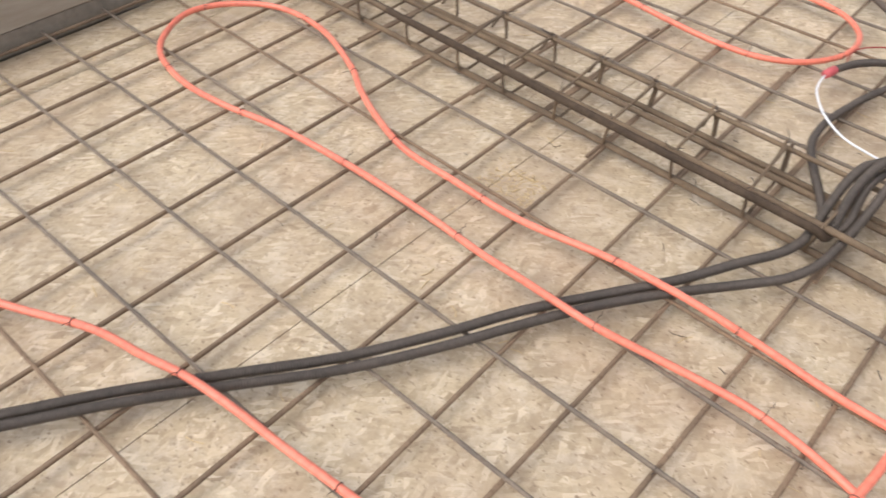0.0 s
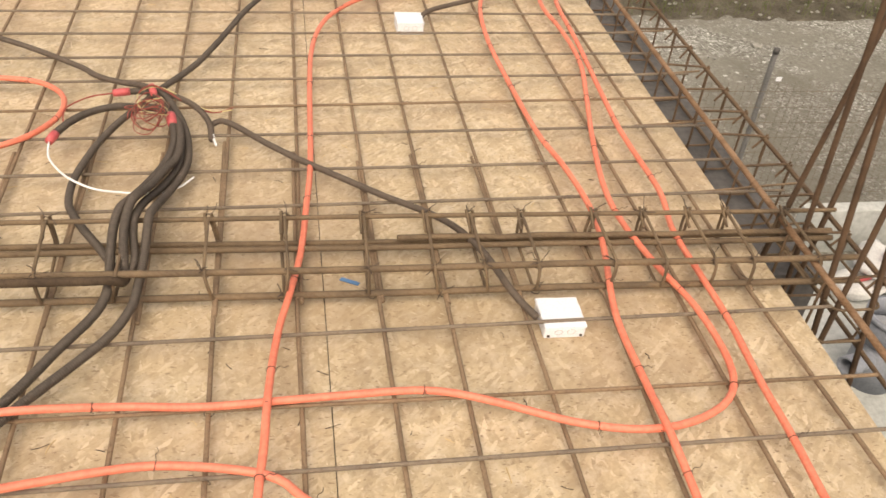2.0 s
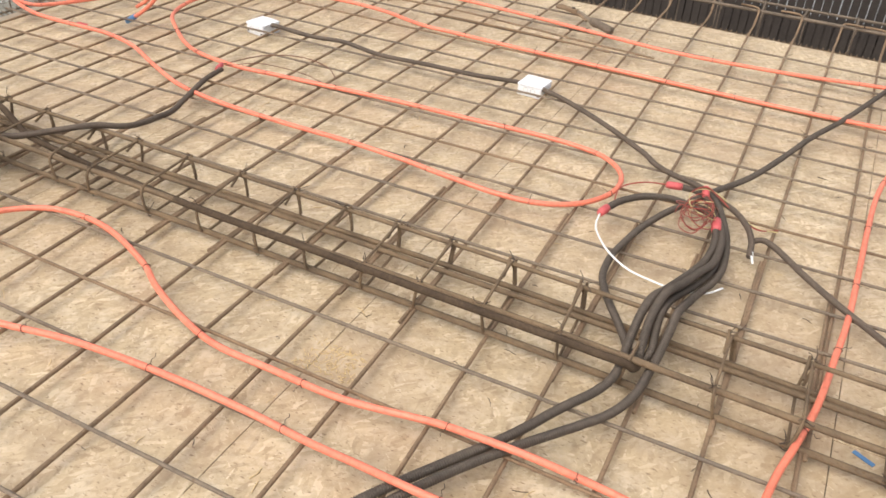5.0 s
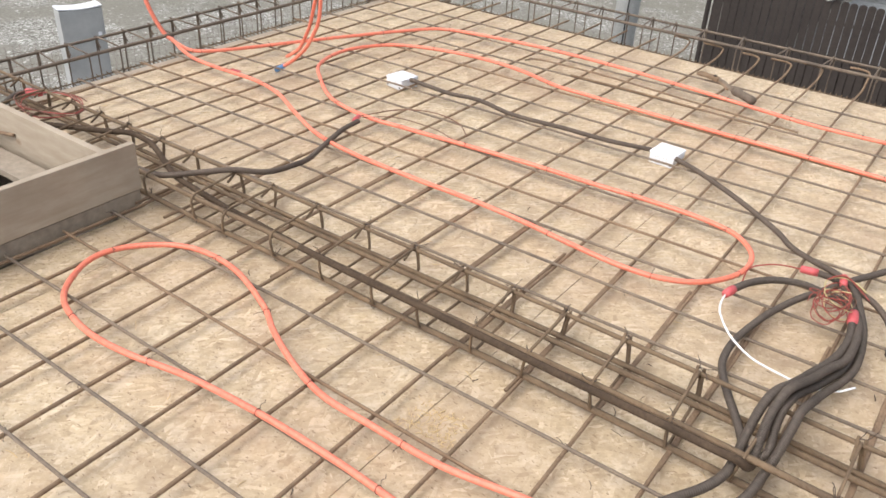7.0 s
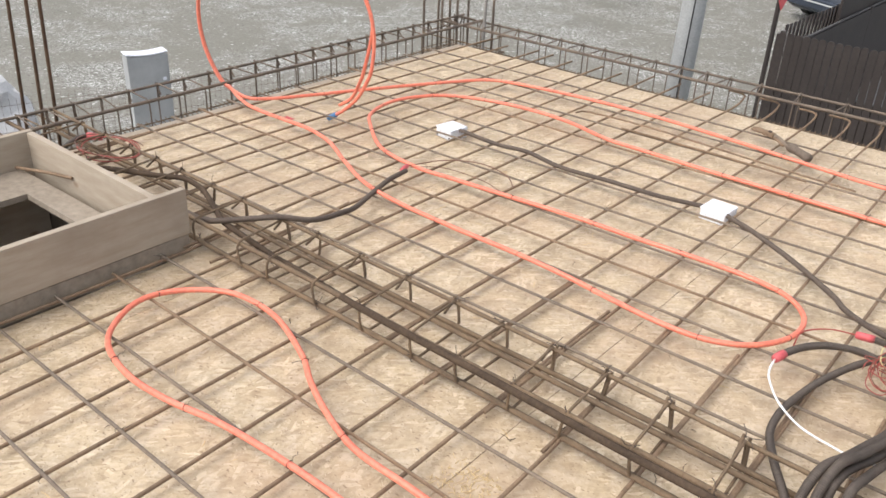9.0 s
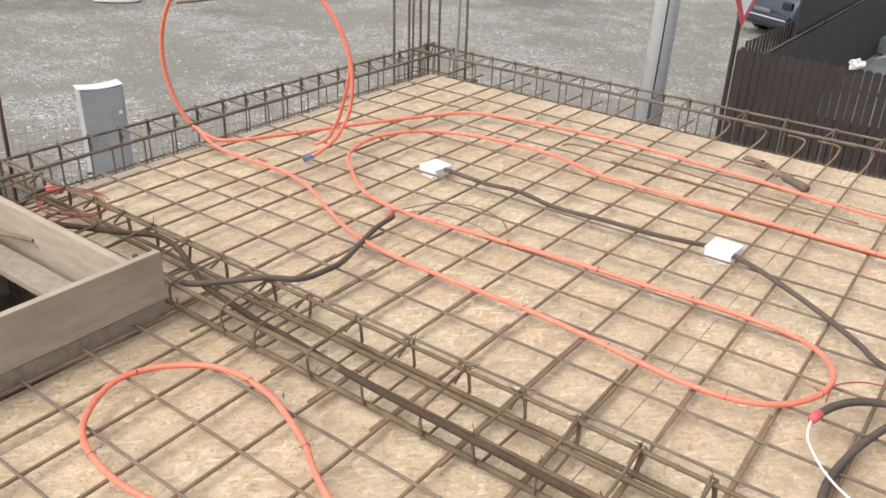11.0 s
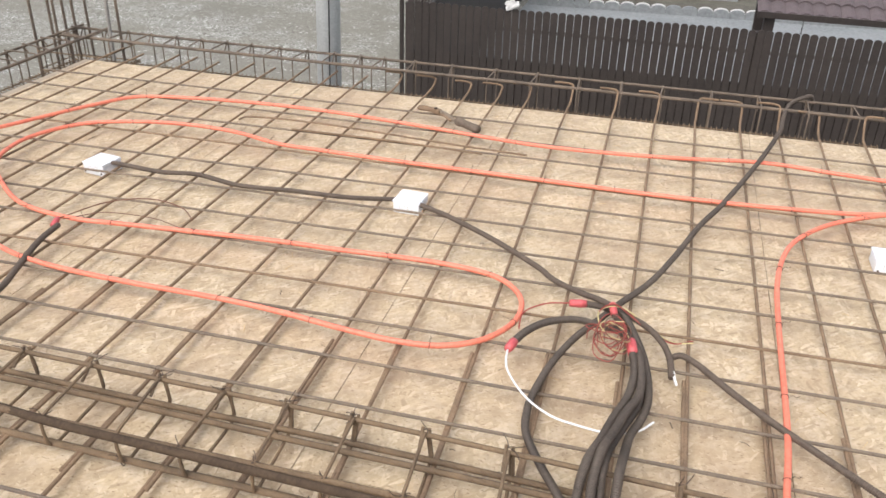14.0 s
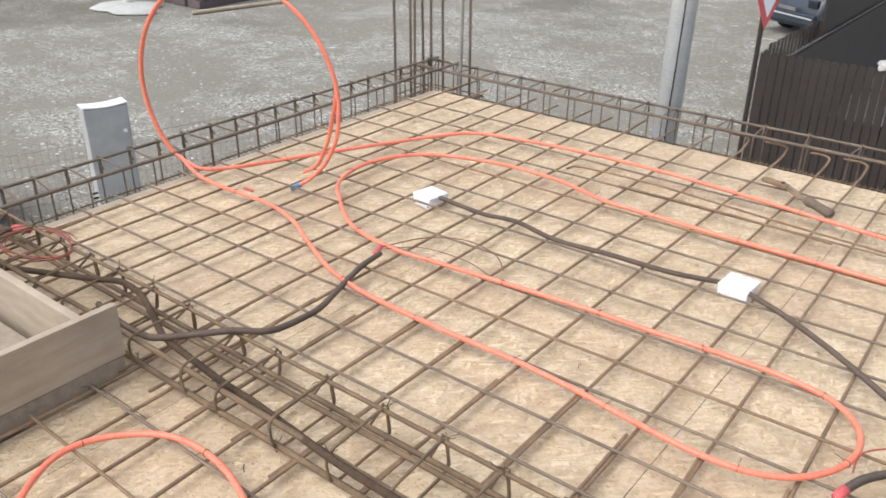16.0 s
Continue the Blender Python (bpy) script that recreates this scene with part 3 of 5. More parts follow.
edge_cage("edge_cage", "rusty rebar edge beam cage along the deck side, seen against gravel", "y", -3.70, -3.88, 0.2, 5.15, 0.115, 0.125, -0.14, 0.155, 11)
edge_cage("edge_cage", "rusty rebar edge beam cage along the far deck end", "x", 4.955, 5.126, -3.95, 1.9, 0.10, 0.105, -0.14, 0.17, 12, wide=(-1.7, 0.245))
edge_cage("edge_cage", "rusty rebar edge beam cage over the masonry wall", "y", 1.610, 1.782, 0.9, 5.1, 0.088, 0.082, -0.15, 0.187, 13, edge_rust, first=1.70, skew=0.028, top=bright_rust)


def column_cage(label, bars, z0, z1, seed, lean=(), rad=0.009, pale=()):
    cage = thing("column_cage", label, "rebar cage")
    r = random.Random(seed)
    for k, (x, y) in enumerate(bars):
        slant = lean[k] if lean else r.uniform(-0.013, 0.013)
        tubes("bar", [(wavy((x + slant * z0, y, z0), (x + slant * z1, y + r.uniform(-0.02, 0.02), z1 + r.uniform(-0.15, 0.1)), 0.006, seed + int(x * 100)), 0.0115 if k in pale else rad)], pale_steel if k in pale else starter_rust if lean else dark_steel, cage)
    xs, ys = [b[0] for b in bars], [b[1] for b in bars]
    for z in (-0.1, 0.02):
        stirrup("stirrup", [(max(xs) + .01, max(ys) + .01, z), (min(xs) - .01, max(ys) + .01, z), (min(xs) - .01, min(ys) - .01, z), (max(xs) + .01, min(ys) - .01, z)], 0.004, cage)


column_cage("upright rusty starter bars of a corner column", [(-4.002, 4.84), (-3.955, 4.95), (-3.925, 4.95), (-3.94, 5.07), (-3.87, 5.07), (-3.874, 5.20), (-3.622, 5.06), (-3.542, 5.06)], -0.6, 1.5, 21, pale=(6,))
column_cage("upright rusty starter bars of a side column", [(-4.089, 2.05), (-3.91, 2.05), (-4.156, 2.0)], -0.6, 1.5, 22, (0.084, 0.114, 0.114), 0.009)
column_cage("upright rusty starter bars beside the deck edge", [(1.66, 2.03), (1.656, 1.90), (1.756, 1.98), (1.63, 1.70), (1.65, 1.674), (1.742, 1.654)], -0.5, 1.1, 23, (0.13, -0.05, 0.03, -0.127, 0.006, -0.19), 0.0085)

# ---- shuttering box round the stair opening ----
pit = thing("shuttering_box", "wooden shuttering box of tan boards round an opening in the deck", "formwork")
x0, x1, y0, y1 = PIT
T, H = 0.027, 0.255
part("side_board", boxed(x1, x1 + T, y0 - T, y1 + 0.125, 0.079, H, 0.002), board, pit)
part("foot_board", boxed(x1, x1 + T - 0.004, y0 - T, y1 + 0.12, 0.001, 0.0765, 0.003), grey_board, pit, "grey lower board, darker than the side board")
part("end_board", boxed(x0, x1 - 0.002, y1, y1 + T, 0.0, H - 0.004, 0.002), board, pit)
part("side_board", boxed(x0 - T, x0 - 0.002, y0 - T, y1 + T, -0.20, H, 0.002), board, pit)
part("end_board", boxed(x0, x1 - 0.002, y0 - T, y0, -0.20, H - 0.004, 0.002), board, pit)
part("ledge_board", boxed(x0 + 0.003, x1 - 0.004, -0.105, -0.003, 0.084, 0.110, 0.002, pose(0, y1, 0, 0, 0, 0.8)), grey_board, pit)
part("ledge_board", boxed(x0 + 0.004, x0 + 0.25, y0 + 0.01, y1 - 0.118, 0.083, 0.109, 0.002), grey_board, pit)
tubes("bar_stub", [([(x0 + 0.02, y1 - 0.075, 0.128), (x0 + 0.20, y1 - 0.03, 0.146), (x0 + 0.34, y1 - 0.006, 0.158)], 0.007)], rust, pit, "rusty bar end leaning in the box corner")


# ---- orange heating pipes ----
def pipe(label, pts, z=0.056, r=0.0091, group="orange pipes", ties=True):
    line = spline([(*p, z) if len(p) == 2 else p for p in pts], 0.025)
    ob = tubes("orange_pipe", [(line, r)], orange, None, label, sides=12)
    tagged(ob, label, "pipe", group)
    return ob


LAB = "smooth bright orange plastic pipe tied on the rebar mesh"
pipe("bright orange plastic pipe in a narrow loop on the mesh", [(1.02, 0.180), (1.0, 0.681), (0.6, 0.932), (0.25, 1.122), (0.15, 1.212), (0.05, 1.247), (-0.09, 1.268), (-0.2, 1.263), (-0.355, 1.232, 0.07), (-0.447, 1.207, 0.087), (-0.545, 1.208, 0.085), (-0.655, 1.225, 0.065), (-0.78, 1.232), (-0.97, 1.242), (-1.22, 1.242), (-1.48, 1.222), (-1.68, 1.182), (-1.85, 1.172), (-2.02, 1.212), (-2.12, 1.303), (-2.17, 1.424), (-2.12, 1.544), (-1.99, 1.640), (-1.79, 1.645), (-1.57, 1.565), (-1.46, 1.499), (-1.32, 1.434), (-1.17, 1.388), (-1.0, 1.383), (-0.79, 1.383), (-0.57, 1.417, 0.062), (-0.458, 1.406, 0.084), (-0.349, 1.409, 0.086), (-0.256, 1.419, 0.072), (-0.15, 1.427), (0.0, 1.414), (0.2, 1.419), (0.41, 1.424), (0.51, 1.414), (0.60, 1.383), (0.69, 1.343), (0.78, 1.303), (0.89, 1.273), (0.99, 1.268), (1.08, 1.288), (1.16, 1.333), (1.205, 1.403), (1.22, 1.514), (1.21, 1.665), (1.17, 1.827), (1.14, 2.030), (1.145, 2.222), (1.20, 2.52), (1.265, 2.80), (1.32, 3.05), (1.336, 3.25), (1.332, 3.46), (1.318, 3.62), (1.330, 3.77), (1.375, 3.98), (1.448, 4.168), (1.535, 4.34), (1.605, 4.432, 0.045), (1.645, 4.405, 0.0), (1.668, 4.36, -0.06), (1.672, 4.33, -0.3)])
pipe(LAB, [(0.10, 0.581), (0.10, 0.932), (0.11, 1.182), (0.12, 1.283, 0.064), (0.13, 1.444, 0.072), (0.15, 1.635), (0.18, 1.776), (0.21, 1.938), (0.23, 2.141), (0.25, 2.385), (0.265, 2.905), (0.28, 3.172), (0.315, 3.379), (0.38, 3.547), (0.52, 3.724), (0.74, 3.880), (0.98, 3.997), (1.25, 4.193), (1.45, 4.339), (1.56, 4.42), (1.62, 4.435, 0.045), (1.662, 4.41, 0.0), (1.69, 4.37, -0.06), (1.672, 4.33, -0.3)])
pipe(LAB, [(0.95, 0.481), (0.97, 0.882), (0.98, 1.082), (0.98, 1.252, 0.07), (0.985, 1.403), (0.99, 1.635), (1.045, 1.908), (1.065, 2.101), (1.05, 2.324), (1.015, 2.537), (1.0, 2.855), (0.995, 3.310), (1.04, 3.685), (1.16, 3.997), (1.34, 4.222), (1.47, 4.36), (1.56, 4.43), (1.615, 4.45, 0.045), (1.655, 4.43, 0.0), (1.68, 4.39, -0.06), (1.672, 4.33, -0.3)])
pipe(LAB, [(1.23, 0.481), (1.245, 0.882), (1.25, 1.062), (1.26, 1.212), (1.265, 1.383), (1.28, 1.585), (1.28, 1.766), (1.28, 1.979), (1.315, 2.182), (1.313, 2.456), (1.317, 2.638), (1.350, 3.04), (1.372, 3.30), (1.386, 3.589), (1.407, 3.781), (1.447, 4.017), (1.492, 4.201), (1.545, 4.345), (1.612, 4.415, 0.045), (1.655, 4.38, 0.0), (1.682, 4.33, -0.06), (1.69, 4.31, -0.3)])
pipe("bright orange plastic pipe bending across the mesh", [(-2.6, -0.320), (-2.2, 0.030), (-1.8, 0.250), (-1.41, 0.411), (-1.22, 0.501), (-1.054, 0.528, 0.084), (-0.962, 0.551, 0.089), (-0.877, 0.566, 0.086), (-0.79, 0.581, 0.07), (-0.72, 0.591), (-0.52, 0.611), (-0.3, 0.631), (-0.05, 0.581), (0.2, 0.381), (0.4, 0.080)])
def coil(centre, radius, first, last, sway=0.0):
    """An upright turn of pipe, its plane leaning a little out of line."""
    return [(centre[0] + 0.957 * radius * math.cos(a) + sway * math.cos(a / 2), centre[1] + 0.290 * radius * math.cos(a), centre[2] + radius * math.sin(a)) for a in np.radians(np.linspace(first, last, 17))]


RING = coil((-3.32, 2.99, 0.45), 0.518, -140, -358)
RING_BACK = coil((-3.333, 3.001, 0.449), 0.516, -140, -352)
pipe("bright orange plastic pipe in a long loop, its end coiled upright", [(1.66, 4.369, 0.03), (1.45, 4.251), (1.2, 4.115), (0.92, 3.958), (0.66, 3.861), (0.45, 3.826), (0.21, 3.802), (-0.2, 3.782), (-0.55, 3.782), (-0.97, 3.782), (-1.28, 3.782), (-1.66, 3.792), (-1.87, 3.802), (-2.13, 3.875), (-2.40, 3.890), (-2.66, 3.841), (-2.88, 3.724), (-2.99, 3.488), (-2.94, 3.241), (-2.79, 3.083), (-2.55, 2.914), (-2.29, 2.860), (-2.09, 2.875), (-1.88, 2.895), (-1.5, 2.929), (-1.23, 2.939), (-1.0, 2.954), (-0.8, 2.954), (-0.65, 2.924), (-0.56, 2.845), (-0.53, 2.746), (-0.55, 2.638), (-0.62, 2.537), (-0.73, 2.476), (-0.87, 2.461), (-1.05, 2.476), (-1.25, 2.502), (-1.48, 2.517), (-1.8, 2.517), (-2.10, 2.532), (-2.33, 2.578), (-2.57, 2.687), (-2.771, 2.79), (-2.97, 2.842), (-3.15, 2.844), (-3.306, 2.841), (-3.44, 2.845, 0.06), (-3.56, 2.865, 0.075), (-3.66, 2.885, 0.105)] + RING + [(-2.832, 3.13, 0.328), (-2.861, 3.12, 0.252), (-2.912, 3.11, 0.169), (-2.991, 3.095, 0.093), (-3.062, 3.087, 0.045)])
pipe("bright orange plastic pipe along the far deck, its end coiled upright", [(1.66, 4.486, 0.03), (1.4, 4.427), (1.13, 4.369), (0.90, 4.261), (0.62, 4.271), (0.30, 4.300), (-0.06, 4.232), (-0.35, 4.193), (-0.68, 4.173), (-0.93, 4.193), (-1.31, 4.242), (-1.80, 4.290), (-2.2, 4.290), (-2.56, 4.251), (-2.85, 4.173), (-2.99, 3.985), (-3.113, 3.749), (-3.25, 3.47), (-3.38, 3.18), (-3.455, 3.01, 0.06), (-3.53, 2.91, 0.066), (-3.62, 2.885, 0.09)] + RING_BACK + [(-2.923, 3.17, 0.30), (-2.975, 3.185, 0.212), (-3.059, 3.21, 0.111), (-3.175, 3.233, 0.04)])
end_cap = tubes("pipe_end_tape", [([(-3.045, 3.089, 0.056), (-3.10, 3.083, 0.022)], 0.013)], blue)
tagged(end_cap, "blue tape wrapped on the cut end of an orange pipe", "tape")


# ---- black corrugated conduits ----
RUNS = []


def conduit(label, pts, r=0.0125, z=0.06, mat=None, depth=0.0021):
    line = spline([(*p, z) if len(p) == 2 else p for p in pts], 0.01)
    ob = tubes("conduit", [corrugated(line, r, 0.006, depth)], mat or black, None, sides=10)
    RUNS.append(ob)
    return tagged(ob, label, "conduit", "black conduits")


BL = "black corrugated plastic conduit"
conduit(BL + " over the mesh into a bundle", [(-1.62, -0.46), (-1.36, -0.06), (-1.147, 0.271), (-1.039, 0.446), (-0.915, 0.622), (-0.785, 0.805), (-0.679, 0.994), (-0.598, 1.154, 0.062), (-0.497, 1.315, 0.064), (-0.402, 1.465, 0.064), (-0.330, 1.607, 0.064), (-0.280, 1.690, 0.068), (-0.256, 1.745, 0.076), (-0.250, 1.800, 0.084), (-0.251, 1.862, 0.112), (-0.248, 1.935, 0.152), (-0.238, 2.000, 0.168), (-0.217, 2.110, 0.135), (-0.197, 2.245, 0.094), (-0.170, 2.342, 0.088), (-0.158, 2.428, 0.086), (-0.159, 2.502, 0.087), (-0.170, 2.564, 0.092)], 0.0122)
conduit(BL + " over the mesh and through the cage", [(-1.60, -0.47), (-1.33, -0.06), (-1.124, 0.259), (-1.016, 0.431), (-0.892, 0.606), (-0.758, 0.79), (-0.655, 0.968), (-0.577, 1.121, 0.060), (-0.490, 1.277, 0.062), (-0.391, 1.425, 0.062), (-0.270, 1.582, 0.062), (-0.222, 1.650, 0.064), (-0.191, 1.727, 0.070), (-0.181, 1.795, 0.082), (-0.172, 1.858, 0.112), (-0.167, 1.922, 0.145), (-0.165, 1.985, 0.158), (-0.158, 2.100, 0.115), (-0.148, 2.222, 0.070), (-0.128, 2.289, 0.066), (-0.114, 2.355, 0.066), (-0.113, 2.424, 0.066), (-0.124, 2.518, 0.068), (-0.150, 2.614, 0.080), (-0.215, 2.750, 0.10), (-0.281, 2.805, 0.080), (-0.336, 2.814, 0.075)], 0.0118)
conduit("black plastic conduit caked in brown dust along the beam cage", [(-3.45, 1.76, 0.09), (-3.2, 1.81, 0.10), (-3.04, 1.873, 0.105), (-2.858, 1.931, 0.12), (-2.746, 1.972, 0.13), (-2.644, 1.972, 0.13), (-2.56, 1.949, 0.13), (-2.453, 1.910, 0.12), (-2.364, 1.877, 0.11), (-2.277, 1.870, 0.10), (-2.143, 1.859, 0.095), (-2.04, 1.852, 0.09), (-1.9, 1.845, 0.092), (-1.74, 1.825, 0.10), (-1.5, 1.790, 0.120), (-1.1, 1.782, 0.122), (-0.7, 1.776, 0.120), (-0.4, 1.774, 0.119), (-0.300, 1.774, 0.117), (-0.238, 1.782, 0.110), (-0.216, 1.797, 0.090), (-0.208, 1.830, 0.092)], 0.0112, mat=brown_dust, depth=0.0004)
conduit(BL + " from a red cap through the cage", [(-0.240, 2.728, 0.110), (-0.215, 2.690, 0.098), (-0.168, 2.625, 0.075), (-0.137, 2.528, 0.066), (-0.134, 2.430, 0.066), (-0.138, 2.348, 0.066), (-0.167, 2.250, 0.070), (-0.196, 2.090, 0.122), (-0.203, 1.986, 0.150), (-0.203, 1.940, 0.140), (-0.199, 1.905, 0.126), (-0.193, 1.868, 0.112), (-0.200, 1.842, 0.094), (-0.222, 1.838, 0.086), (-0.250, 1.868, 0.084), (-0.272, 1.908, 0.085), (-0.307, 1.970, 0.080), (-0.346, 2.034, 0.076), (-0.380, 2.100, 0.068), (-0.407, 2.160, 0.065), (-0.419, 2.225, 0.062), (-0.420, 2.304, 0.062), (-0.407, 2.406), (-0.386, 2.505), (-0.344, 2.632), (-0.290, 2.735, 0.065), (-0.235, 2.853, 0.065), (-0.142, 3.039), (-0.07, 3.241), (0.02, 3.538), (0.12, 3.802), (0.28, 4.281, 0.075), (0.40, 4.740, 0.065), (0.42, 4.877, 0.07), (0.45, 5.003, 0.115), (0.52, 5.082, 0.14), (0.59, 5.170, 0.10), (0.61, 5.200, -0.2), (0.6, 5.210, -1.0)], 0.0112)
conduit(BL + " from the cage to a red end", [(-0.214, 1.822, 0.088), (-0.218, 1.862, 0.122), (-0.221, 1.915, 0.150), (-0.219, 1.968, 0.166), (-0.210, 2.035, 0.172), (-0.188, 2.165, 0.126), (-0.163, 2.280, 0.104), (-0.140, 2.353, 0.096), (-0.136, 2.449, 0.092), (-0.150, 2.560, 0.090), (-0.180, 2.635, 0.088), (-0.230, 2.684, 0.082), (-0.292, 2.706, 0.075), (-0.356, 2.712, 0.075), (-0.431, 2.676, 0.075), (-0.484, 2.611, 0.075), (-0.515, 2.535, 0.075)], 0.0122)
conduit(BL + " from the bundle to a junction box", [(-0.052, 2.525, 0.056), (-0.061, 2.605, 0.063), (-0.088, 2.662, 0.078), (-0.138, 2.715, 0.090), (-0.203, 2.748, 0.100), (-0.281, 2.805, 0.100), (-0.372, 2.883, 0.075), (-0.46, 2.96, 0.06), (-0.53, 3.033), (-0.72, 3.182), (-0.92, 3.310), (-1.0, 3.350), (-1.07, 3.409, 0.045)], 0.0102, mat=dusty_black, depth=0.0013)
conduit(BL + " between two white junction boxes", [(-1.17, 3.439, 0.04), (-1.27, 3.369), (-1.38, 3.350), (-1.59, 3.340), (-1.82, 3.320), (-2.04, 3.364), (-2.20, 3.340), (-2.42, 3.360), (-2.46, 3.389, 0.045)], 0.0102, mat=dusty_black, depth=0.0013)
conduit(BL + " through the cage to a junction box", [(-0.054, 2.625, 0.055), (-0.030, 2.637, 0.060), (0.008, 2.614), (0.058, 2.560), (0.115, 2.495), (0.21, 2.40), (0.30, 2.32), (0.46, 2.182), (0.56, 2.106), (0.635, 2.030), (0.685, 1.938), (0.715, 1.847), (0.745, 1.726), (0.79, 1.655, 0.04)], 0.0102, mat=dusty_black, depth=0.0013)
conduit(BL + " from a junction box to the deck edge", [(0.745, 3.528, 0.04), (0.80, 3.587), (1.02, 3.724), (1.21, 3.861), (1.39, 3.939), (1.55, 4.027), (1.63, 4.06, 0.04), (1.665, 4.07, -0.03), (1.675, 4.07, -0.3)], 0.0105, mat=dusty_black, depth=0.0013)
conduit(BL + " branching from the cage, red taped end", [(-2.78, 1.90, 0.06), (-2.60, 1.871, 0.07), (-2.458, 1.857, 0.09), (-2.365, 1.853, 0.115), (-2.243, 1.925, 0.142), (-2.17, 1.995, 0.148), (-2.114, 2.10, 0.12), (-2.13, 2.256, 0.09), (-2.165, 2.36, 0.066), (-2.208, 2.475), (-2.265, 2.66, 0.062), (-2.285, 2.79)], 0.0112, mat=dusty_black, depth=0.0013)
conduit(BL + " looping beside the shuttering box, red cap", [(-3.30, 1.74, 0.09), (-3.40, 1.80, 0.10), (-3.46, 1.875, 0.105), (-3.50, 1.94, 0.105), (-3.49, 1.99, 0.105)], 0.0112)


# ---- junction boxes ----
def junction_box(x, y, turn, label):
    t = thing("junction_box", label, "junction box", "white junction boxes", at=(x, y, 0.0))
    t.rotation_euler = (0, 0, turn)
    body = part("body", boxed(-0.056, 0.056, -0.056, 0.056, 0.0005, 0.046, 0.005), white, t)
    bm = boxed(-0.0575, 0.0575, -0.0575, 0.0575, 0.0462, 0.056, 0.003)
    bmesh.ops.subdivide_edges(bm, edges=[e for e in bm.edges if e.calc_length() > 0.05], cuts=9)
    r = random.Random(int(x * 100))
    for v in bm.verts:
        if v.co.z > 0.047:
            v.co += Vector((r.uniform(-1, 1), r.uniform(-1, 1), r.uniform(-0.5, 0.5))) * 0.0012
    part("lid", bm, white, t)
    for sx in (-0.044, 0.044):
        bm = bmesh.new()
        bmesh.ops.create_cone(bm, cap_ends=True, segments=10, radius1=0.0045, radius2=0.004, depth=0.003, matrix=Matrix.Translation((sx, -0.0576, 0.014)) @ Matrix.Rotation(math.pi / 2, 4, "X"))
        part("screw", bm, wire_mat, body)
    for sx in (-0.017, 0.017):
        ring = [(sx + 0.011 * math.cos(a), -0.0565, 0.030 + 0.011 * math.sin(a)) for a in np.linspace(0, 6.2832, 15)]
        tubes("knockout", [(ring, 0.0007)], cabinet_grey, body, sides=5)
    return t


near_box = junction_box(0.858, 1.672, -0.02, "white square plastic junction box on the deck beside the cage")
near_box.scale = (0.96, 0.98, 0.72)
junction_box(-1.12, 3.449, -0.05, "white square plastic junction box joined by black conduits")
junction_box(-2.52, 3.389, -0.15, "white square plastic junction box at a conduit's end")
junction_box(0.70, 3.518, 0.0, "white square plastic junction box near the pipe bends")


# ---- red caps and loose wires ----
def cap(run, a, b, r):
    """A plastic cap on the end of a conduit."""
    tubes("end_cap", [(straight(a, b, 3), [r, r * 1.06, r * 1.03, r * 0.9])], red, RUNS[run], "red plastic end cap", sides=12)


cap(0, (-0.168, 2.556, 0.092), (-0.178, 2.61, 0.1), 0.0148)
cap(3, (-0.238, 2.722, 0.108), (-0.250, 2.755, 0.128), 0.0115)
cap(4, (-0.513, 2.540, 0.075), (-0.524, 2.498, 0.072), 0.0135)
cap(1, (-0.331, 2.815, 0.075), (-0.384, 2.803, 0.075), 0.0125)
cap(9, (-2.30, 2.781, 0.06), (-2.32, 2.835, 0.06), 0.0108)
cap(10, (-3.495, 1.982, 0.105), (-3.43, 2.012, 0.105), 0.015)


def wires(label, mats, centre, size, seed, name="loose_wires", turns=3):
    t = thing(name, label, "wires")
    r = random.Random(seed)
    for k, m in enumerate(mats):
        p = []
        a0 = r.uniform(0, 6.28)
        rx, ry = size[0] * r.uniform(0.6, 1.1), size[1] * r.uniform(0.5, 1.1)
        ox, oy = r.uniform(-0.3, 0.3) * size[0], r.uniform(-0.3, 0.3) * size[1]
        for i in range(turns * 6):
            a = a0 + i * 1.05
            p.append((centre[0] + ox + rx * math.cos(a) + r.uniform(-0.006, 0.006), centre[1] + oy + ry * math.sin(a) + r.uniform(-0.006, 0.006), centre[2] + size[2] * math.sin(a * 0.7 + k) + 0.002 * k))
        tubes("wire", [(spline(p, 0.01), 0.0015)], m, t, sides=6)
    return t


wires("tangle of red, yellow and brown wires at the conduit bundle", [copper_red, yellow, copper_red, brown, copper_red, brown, copper_red], (-0.238, 2.585, 0.115), (0.054, 0.080, 0.026), 4, turns=2)
coil = thing("loose_wires", "coil of red and brown wires beside the shuttering box", "wires")
for k, m in enumerate((copper_red, brown, copper_red, brown)):
    p = [(-3.26 + (0.16 + 0.012 * k) * math.cos(a) + 0.01 * math.sin(3 * a + k), 1.955 + (0.095 + 0.008 * k) * math.sin(a) + 0.008 * math.cos(2 * a + k), 0.115 + 0.012 * math.sin(a + k) + 0.004 * k) for a in np.linspace(0.4 * k, 6.1 + 0.3 * k, 26)]
    tubes("wire", [(spline(p, 0.01), 0.0025)], m, coil, sides=6)


def loose_wire(label, pts, mat, r=0.002):
    tagged(tubes("wire", [(spline(pts, 0.01), r)], mat, sides=6), label, "wire")


